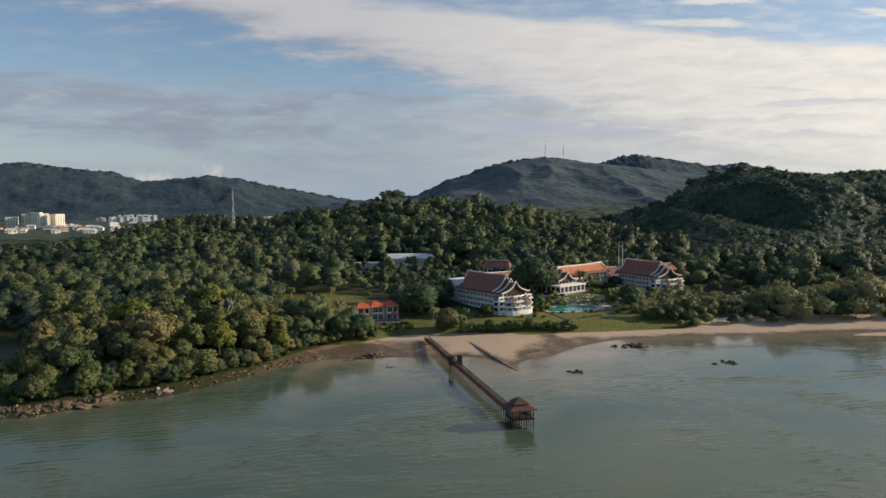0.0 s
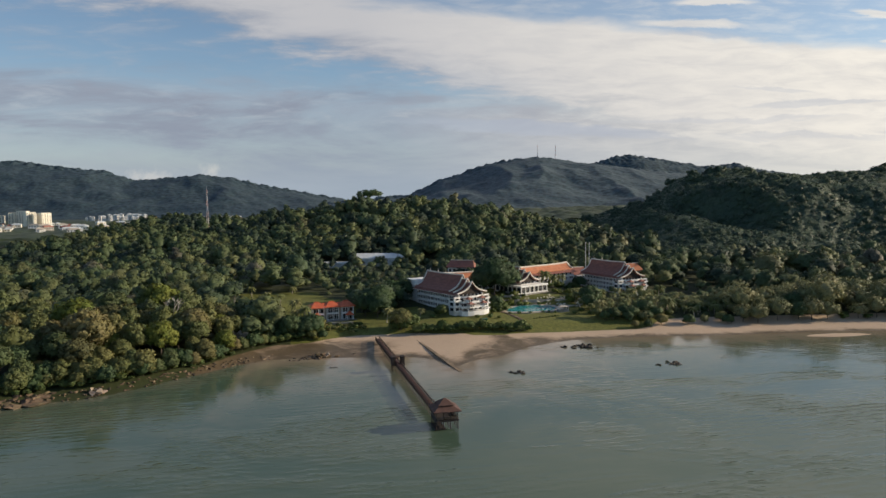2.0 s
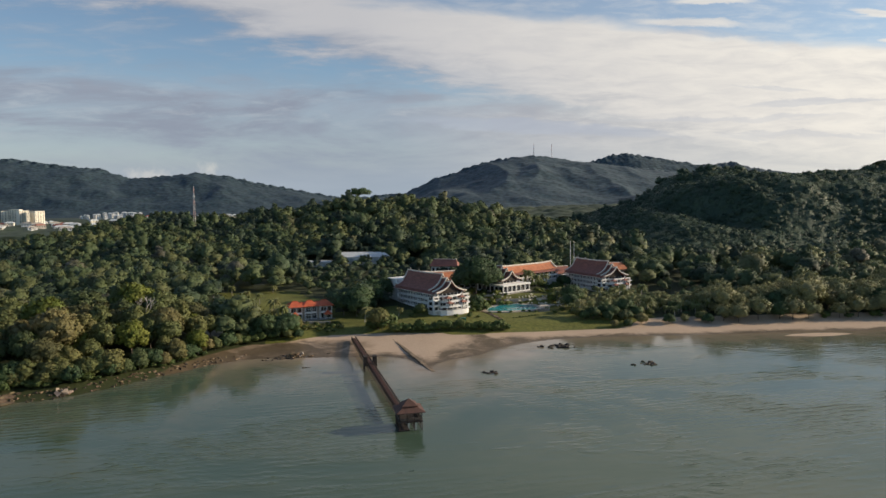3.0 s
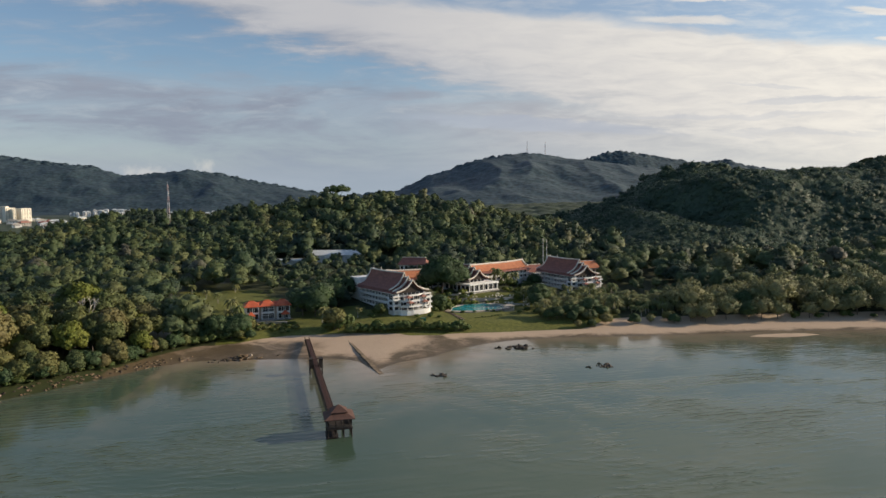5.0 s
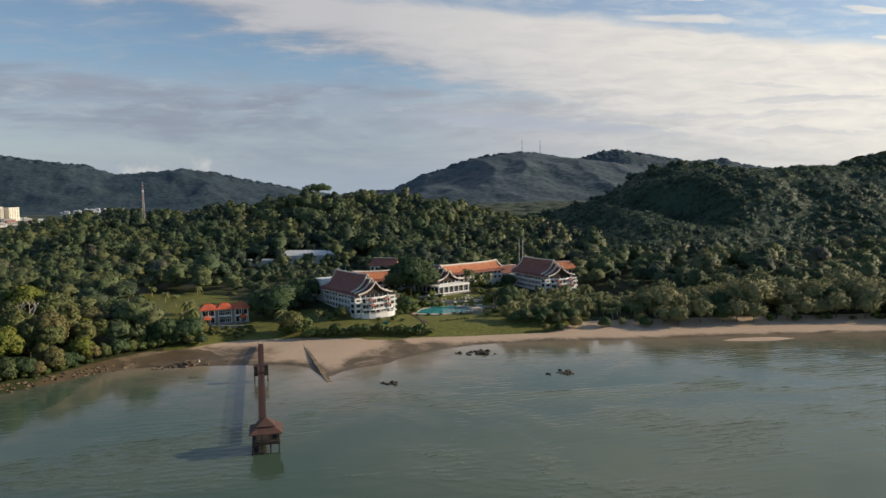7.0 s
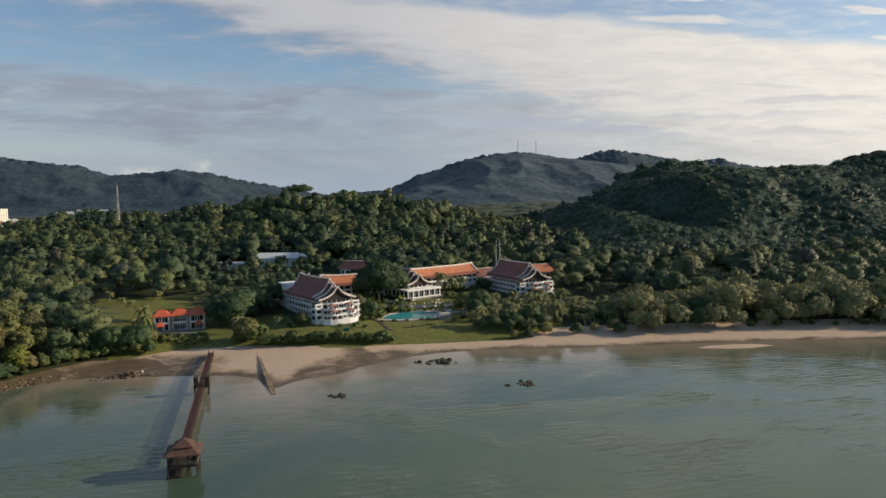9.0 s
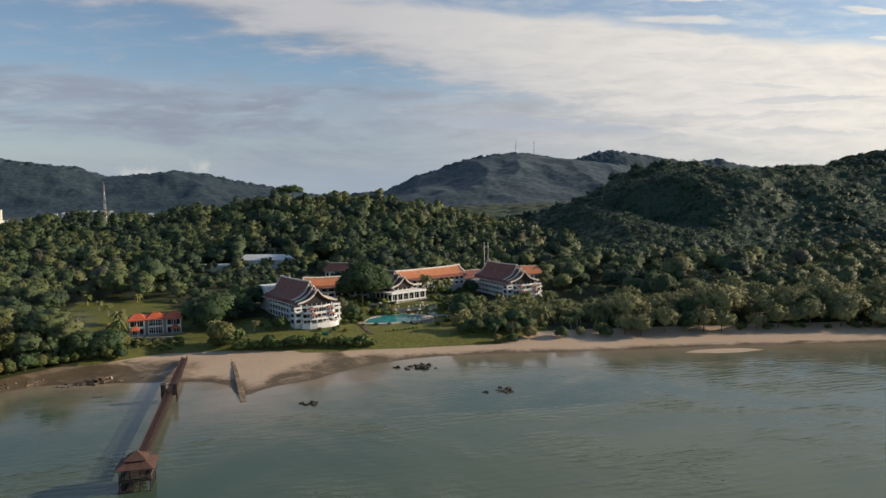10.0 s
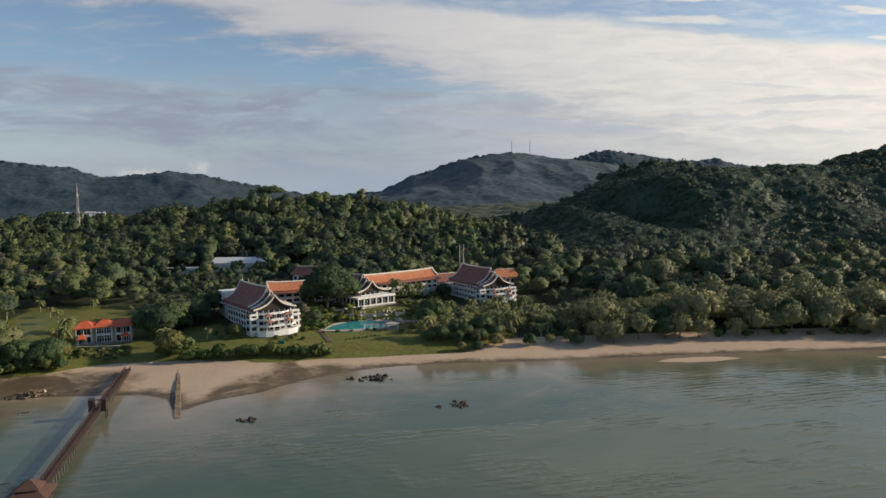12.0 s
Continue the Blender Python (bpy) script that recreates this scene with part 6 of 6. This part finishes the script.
def furnish_pool():
    rng = random.Random(9)
    par, lou = make_parasol(), make_lounger()
    spots = [(101, 414), (107, 416.5), (118, 417.5), (125, 416), (131, 414.5), (137, 412), (138.5, 404), (146, 402), (150, 412), (133, 419)]
    spots += [(110 + 5.2 * (i % 8) + rng.uniform(-1.4, 1.4), 421.0 + 4.4 * (i // 8) + rng.uniform(-1.0, 1.0)) for i in range(8)]
    first = True
    for number, (x, y) in enumerate(spots):
        z = max(float(ground_z(x, y)), 5.75 if inside(x, y, [(96, 386), (97, 416), (136, 416), (138, 388)]) else 0)
        m = Matrix.Translation((x, y, z)) @ pose(0, 0, 0, 0, 0, rng.uniform(0, 360))
        for k in (-1.1, 1.1):
            copy_thing(lou, Matrix.Translation((x + k, y - 1.4, max(z - 0.05, float(ground_z(x + k, y - 1.4))))) @ pose(0, 0, 0, 0, 0, rng.uniform(-20, 20)))
        if not first and number > 12:
            continue
        if not first:
            copy_thing(par, m)
        else:
            par.matrix_world, first = m, False
    lou.matrix_world = Matrix.Translation((108, 414.2, 5.75)) @ pose(0, 0, 0, 0, 0, 8)
    hut = thing("pool_bar", Matrix.Translation((133.5, 388.5, 5.4)) @ pose(0, 0, 0, 0, 0, 6), "small flat-roofed pool bar with stone base", "kiosk")
    part("base", Geo().box(-3.0, -2.0, -1.6, 3.0, 2.0, 1.0), STONE, hut)
    part("roof", Geo().hip(-3.2, -2.4, 3.2, 2.4, 2.9, 3.5, 2.0, 0.25), PAVING, hut)
    for x in (-2.7, 2.7):
        for y in (-1.7, 1.7):
            part("post", Geo().box(x - 0.14, y - 0.14, 1.0, x + 0.14, y + 0.14, 2.75), WHITE, hut)
    path = Geo()
    for i in range(18):
        x, y = 105.0 - 0.42 * i, 364.5 + 1.4 * i
        path.box(x - 1.1, y, float(ground_z(x, y)) - 0.6, x + 1.1, y + 1.2, float(ground_z(x, y)) + 0.35)
    garden = thing("garden_terrace", Matrix(), "beige stone garden terraces between pool and restaurant", "terrace")
    for x0, x1, y0 in ((99, 114, 417.0), (116, 134, 417.5), (101, 112, 422.0), (136, 150, 415.0), (140, 158, 419.5), (144, 164, 424.0)):
        z = float(ground_z((x0 + x1) / 2, y0 + 2))
        part("retaining_wall", Geo().box(x0, y0, 3.5, x1, y0 + 0.6, z + 0.7), PAVING, garden)
        part("paving", Geo().box(x0, y0 + 0.6, 3.5, x1, y0 + 2.8, z + 0.25), PAVING, garden)
    solid("garden_steps", path, GROYNE, "dark stone steps climbing the lawn to the pool", "steps")
    box = thing("utility_box", Matrix.Translation((84, 362.5, float(ground_z(84, 362.5)))), "green painted utility box on the lawn", "box")
    part("body", Geo().box(-1.4, -0.7, -0.2, 1.4, 0.7, 1.3), GREEN_PAINT, box)
    part("lid", Geo().box(-1.5, -0.8, 1.3, 1.5, 0.8, 1.42), GREEN_PAINT, box)


furnish_pool()


# ---- rocks, groyne ----
def rock_geo(rng, size, flat=0.5, points=13):
    """An angular broken stone."""
    p = unit(rng.normal(size=(points, 3))) * rng.uniform(0.8, 1.1, (points, 1)) * np.array([size, size * rng.uniform(0.55, 0.9), size * flat])
    bm = bmesh.new()
    for q in p:
        bm.verts.new(q)
    hull = bmesh.ops.convex_hull(bm, input=bm.verts)
    bmesh.ops.delete(bm, geom=list({v for v in hull["geom_unused"] + hull["geom_interior"] if isinstance(v, bmesh.types.BMVert)}), context="VERTS")
    bm.verts.index_update()
    g = Geo().add([tuple(v.co) for v in bm.verts], [tuple(v.index for v in f.verts) for f in bm.faces])
    bm.free()
    return g


def build_rocks():
    rng = np.random.default_rng(4)
    dark = [mesh_of("rock", rock_geo(rng, 1.0), ROCK) for i in range(5)]
    pale = [mesh_of("rock", rock_geo(rng, 1.0, 0.7), ROCK_PALE) for i in range(4)]
    brown = [mesh_of("rock", rock_geo(rng, 1.0, 0.45), ROCK_BROWN) for i in range(5)]

    def stones(name, label, places, meshes):
        g = thing(name, Matrix.Translation((places[0][0], places[0][1], 0)), label, "rocks")
        for x, y, z, s in places:
            ob = part("rock", meshes[rng.integers(len(meshes))], ROCK, g)
            ob.matrix_parent_inverse = Matrix.Identity(4)
            ob.matrix_basis = Matrix.Translation((x - places[0][0], y - places[0][1], z)) @ pose(0, 0, 0, 0, 0, rng.uniform(0, 360)) @ Matrix.Diagonal((s, s, s * rng.uniform(0.7, 1.4), 1))

    for cx, cy, rx, ry, n, s in ((124, 318.5, 5.2, 5.0, 42, 1.15), (84.5, 275, 2.6, 1.8, 15, 0.95), (153, 280.5, 3.0, 3.2, 20, 1.15), (146, 280, 1.2, 0.8, 5, 0.6), (9, 293.5, 1.8, 0.8, 7, 0.6), (-4, 311.5, 5.0, 1.6, 22, 0.8), (-9, 308.5, 2, 0.8, 8, 0.6), (16, 317, 1.5, 1, 5, 0.5)):
        places = [(x, y, max(0.05, float(ground_z(x, y)) + 0.1), r) for x, y, z, r in [(cx + rng.normal() * rx * 0.55, cy + rng.normal() * ry * 0.55, 0.0, s * rng.uniform(0.5, 1.5)) for i in range(n)]]
        stones("rock_cluster", "cluster of dark wet rocks breaking the shallow water", places, dark)
    for k in range(len(SHORE) - 1):
        (ax, ay), (bx, by) = SHORE[k], SHORE[k + 1]
        if not (-160 < ax < -22):
            continue
        n = int(math.hypot(bx - ax, by - ay) * (2.2 if ax < -84 else 2.0))
        places = []
        for i in range(n):
            s, off = rng.uniform(), rng.uniform(-0.8, 6.5)
            x, y = ax + (bx - ax) * s, ay + (by - ay) * s + off
            places.append((x, y, max(0.0, float(ground_z(x, y))) + 0.05, rng.uniform(0.3, 1.2) * (1.5 if x < -90 else 1.0)))
        stones("shore_rocks", "tumbled brown rocks along the wooded shore", places, brown if k % 2 else brown + dark[:2])
    stones("rock_outcrop", "pale block of rock at the water's edge", [(-77.5 + dx, 262 + dy, 0.8 + h, s) for dx, dy, h, s in ((0, 0, 0.2, 2.0), (2.2, 1.0, 0.3, 1.8), (-1.6, 1.3, 0.4, 1.6), (1.0, 1.6, 1.3, 1.5), (3.6, 2.2, 0.2, 1.3), (-0.4, 1.4, 1.5, 1.2))], pale)
    slab = [mesh_of("rock", rock_geo(rng, 1.0, 0.20, 10), ROCK_BROWN) for i in range(5)]
    stones("rock_platform", "jagged brown rock platform at the tip of the headland",
           [(float(x), float(y), max(0.1, 0.45 * float(ground_z(x, y)) + 0.35), float(s)) for x, y, s in
            [(-124 + 32 * k + rng.normal() * 1.0, 242.0 + 10.5 * k + rng.uniform(0, 10), rng.uniform(2.4, 5.6)) for k in rng.uniform(0, 1, 46)]], slab)
    heap = rng.normal(size=(34, 2))
    stones("rock_outcrop", "low heap of pale brown rocks on the mud flat",
           [(1.5 + 3.6 * a, 314.5 + 1.9 * b, 0.25 + 1.2 * math.exp(-0.7 * (a * a + b * b)), rng.uniform(0.7, 1.5)) for a, b in heap], brown + pale[:1])
    stones("rock_outcrop", "pale boulders on the point of the headland", [(-118 + dx, 248 + dy, 1.0 + h, s) for dx, dy, h, s in ((0, 0, 0.2, 1.7), (3.2, 1.0, 0.3, 1.3), (-3.6, 1.3, 0.4, 1.4), (6.0, 1.6, 0.3, 1.2), (-6, 1.2, 0.2, 1.3))], pale)


def build_groyne():
    a, b = Vector((46.8, 337.0, 0)), Vector((61.8, 280.0, 0))
    d = b - a
    m = Matrix.Translation(a) @ pose(0, 0, 0, 0, 0, math.degrees(math.atan2(d.y, d.x)))
    rng = random.Random(8)
    rings, n = [], 26
    for i in range(n + 1):
        x, k = d.length * i / n, i / n
        w, top = 0.55 + 0.5 * k + rng.uniform(-0.12, 0.12), 1.75 - 1.6 * k + rng.uniform(-0.10, 0.10)
        rings.append([(x, -w - 0.8, -1), (x, -w + rng.uniform(-0.1, 0.1), top), (x, w + rng.uniform(-0.1, 0.1), top - 0.1), (x, w + 0.8, -1)])
    g = Geo().sweep(rings)
    solid("groyne", g, GROYNE, "low stone groyne running down the beach into the water", "groyne", m)


build_rocks()
build_groyne()
hut = thing("forest_house", Matrix.Translation((-124, 341, float(ground_z(-124, 341)))) @ pose(0, 0, 0, 0, 0, 24), "house with a dark red-brown roof half hidden in trees", "house")
part("wall", Geo().box(-5, -4, -1, 5, 4, 7.5), WHITE, hut)
part("roof", Geo().hip(-6, -5, 6, 5, 7.5, 10.8, 4.0, 0.25), PIER_ROOF, hut)


# ---- poles, towers, sheds, town ----
def build_lattice(name, x, y, z, height, wide, label, bands=True):
    t = thing(name, Matrix.Translation((x, y, z)), label, "mast")
    n = 8
    for i in range(n):
        z0, z1 = height * i / n, height * (i + 1) / n
        a, b = wide * (1 - 0.75 * i / n) / 2, wide * (1 - 0.75 * (i + 1) / n) / 2
        g = Geo()
        r = wide * 0.045
        for sx, sy in ((-1, -1), (1, -1), (1, 1), (-1, 1)):
            g.bar((sx * a, sy * a, z0), (sx * b, sy * b, z1), r, r, 4)
            ex, ey = -sy, sx
            g.bar((sx * a, sy * a, z0), (ex * b, ey * b, z1), r * 0.7, r * 0.7, 4)
            g.bar((sx * b, sy * b, z1), (ex * b, ey * b, z1), r * 0.7, r * 0.7, 4)
        part("mast_section", g, STEEL_RED if bands and i % 2 else STEEL, t)
    part("antenna", Geo().bar((0, 0, height), (0, 0, height * 1.08), wide * 0.05, wide * 0.02, 5), STEEL, t)


build_lattice("lattice_mast", -150.0, 735.0, float(ground_z(-150, 735)), 83.0 - float(ground_z(-150, 735)), 2.6, "red and white lattice telecom mast rising from the forest")
build_lattice("radio_mast", 806.0, 3405.0, 255.0, 72.0, 6.0, "thin radio mast on the hilltop")
build_lattice("radio_mast", 897.0, 3405.0, 245.0, 80.0, 6.0, "thin radio mast on the hilltop")
for x, y in ((181.5, 504.0), (183.8, 502.5)):
    t = thing("flagpole", Matrix.Translation((x, y, 11.0)), "tall bare white flagpole behind the hotel", "pole", "flagpoles")
    part("pole", Geo().bar((0, 0, -1), (0, 0, 26), 0.28, 0.16, 8), STEEL, t)
    part("finial", Geo().bar((0, 0, 26), (0, 0, 26.5), 0.3, 0.1, 8), STEEL, t)


def build_shed(x, y, z, turn, long, wide, high, label):
    m = Matrix.Translation((x, y, z)) @ pose(0, 0, 0, 0, 0, turn)
    s = thing("warehouse", m, label, "warehouse", "warehouses")
    part("wall", Geo().box(-long / 2, -wide / 2, -6, long / 2, wide / 2, high), WHITE, s)
    rows = [[(px, -wide / 2 - 0.6, high), (px, 0, high + wide * 0.11), (px, wide / 2 + 0.6, high)] for px in (-long / 2 - 0.6, long / 2 + 0.6)]
    part("roof", Geo().sheet([r[::-1] for r in rows], 0.25), SHEET, s)
    for px in (-long / 4, long / 4):
        part("door", Geo().box(px - 1.6, -wide / 2 - 0.1, 0, px + 1.6, -wide / 2, high * 0.75), SHEET, s)


build_shed(29.0, 577.0, 19.4, -8.0, 40.0, 28.0, 3.8, "large white warehouse with a pale metal roof among trees")
build_shed(-10.0, 566.0, 15.6, -8.0, 26.0, 10.0, 4.2, "low white annexe beside the warehouse")


def town_block(x, y, w, d, h, floors, mat, label, roof=None, turn=18.0):
    m = Matrix.Translation((x, y, 4.0)) @ pose(0, 0, 0, 0, 0, turn + 9 * math.sin(x))
    b = thing("town_building", m, label, "building")
    part("wall", Geo().box(-w / 2, -d / 2, -4, w / 2, d / 2, h), mat, b)
    if roof:
        part("roof", Geo().hip(-w / 2 - 0.8, -d / 2 - 0.8, w / 2 + 0.8, d / 2 + 0.8, h, h + 3.5, d / 2, 0.3), roof, b)
    else:
        part("roof_parapet", Geo().box(-w / 2 - 0.3, -d / 2 - 0.3, h, w / 2 + 0.3, d / 2 + 0.3, h + 1.2), mat, b)
    cols = max(2, int(w / 6))
    for f in range(floors):
        for c in range(cols):
            x0 = -w / 2 + w * (c + 0.2) / cols
            z0 = h * (f + 0.25) / floors
            part("window", Geo().box(x0, -d / 2 - 0.15, z0, x0 + w * 0.38 / cols, -d / 2, z0 + h * 0.42 / floors), GLASS, b)


def build_town():
    rng = random.Random(12)
    tower = "cream many-storeyed apartment block in the far town"
    for x, y, w, d, h, f in ((-905, 1925, 24, 20, 41, 12), (-872, 1935, 28, 20, 39, 11), (-938, 1960, 24, 22, 44, 12), (-966, 1965, 22, 22, 40, 10), (-1010, 1975, 30, 18, 32, 8), (-888, 1915, 8, 14, 37, 10)):
        town_block(x, y, w, d, h, f, CREAM, tower, turn=52.0 if x > -930 else 14.0)
    low = "low town building with a pitched roof"
    for i in range(80):
        k = rng.random() ** 0.8
        x, y = -1080 + 560 * k + rng.uniform(-40, 40), rng.uniform(1560, 2000) - 60 * k
        town_block(x, y, rng.uniform(8, 26), rng.uniform(8, 16), rng.uniform(7, 13), 2, rng.choice((WHITE, CREAM, STONE)), low, rng.choice((ROOF_PINK, SHEET, SHEET, PAVING, SHEET, ROOF_BROWN, STONE)), rng.uniform(5, 60))
    for i in range(14):
        town_block(-1060 + 13 * i + rng.uniform(-4, 4), 2640 + 6 * i + rng.uniform(-25, 25), rng.uniform(8, 14), 12, rng.uniform(8, 14), 4, WHITE, "white terrace of shophouses in the far town", SHEET)
    for i in range(10):
        town_block(-1040 + 16 * i + rng.uniform(-4, 4), 2850 - 4 * i + rng.uniform(-20, 20), rng.uniform(12, 18), 12, rng.uniform(13, 19), 4, WHITE, "white terrace of shophouses in the far town", SHEET)
    for i in range(22):
        town_block(rng.uniform(-760, -330), rng.uniform(2300, 2600), rng.uniform(10, 22), 12, rng.uniform(7, 13), 3, WHITE if i % 3 else CREAM, low, rng.choice((ROOF_RED, SHEET, SHEET)))


build_town()
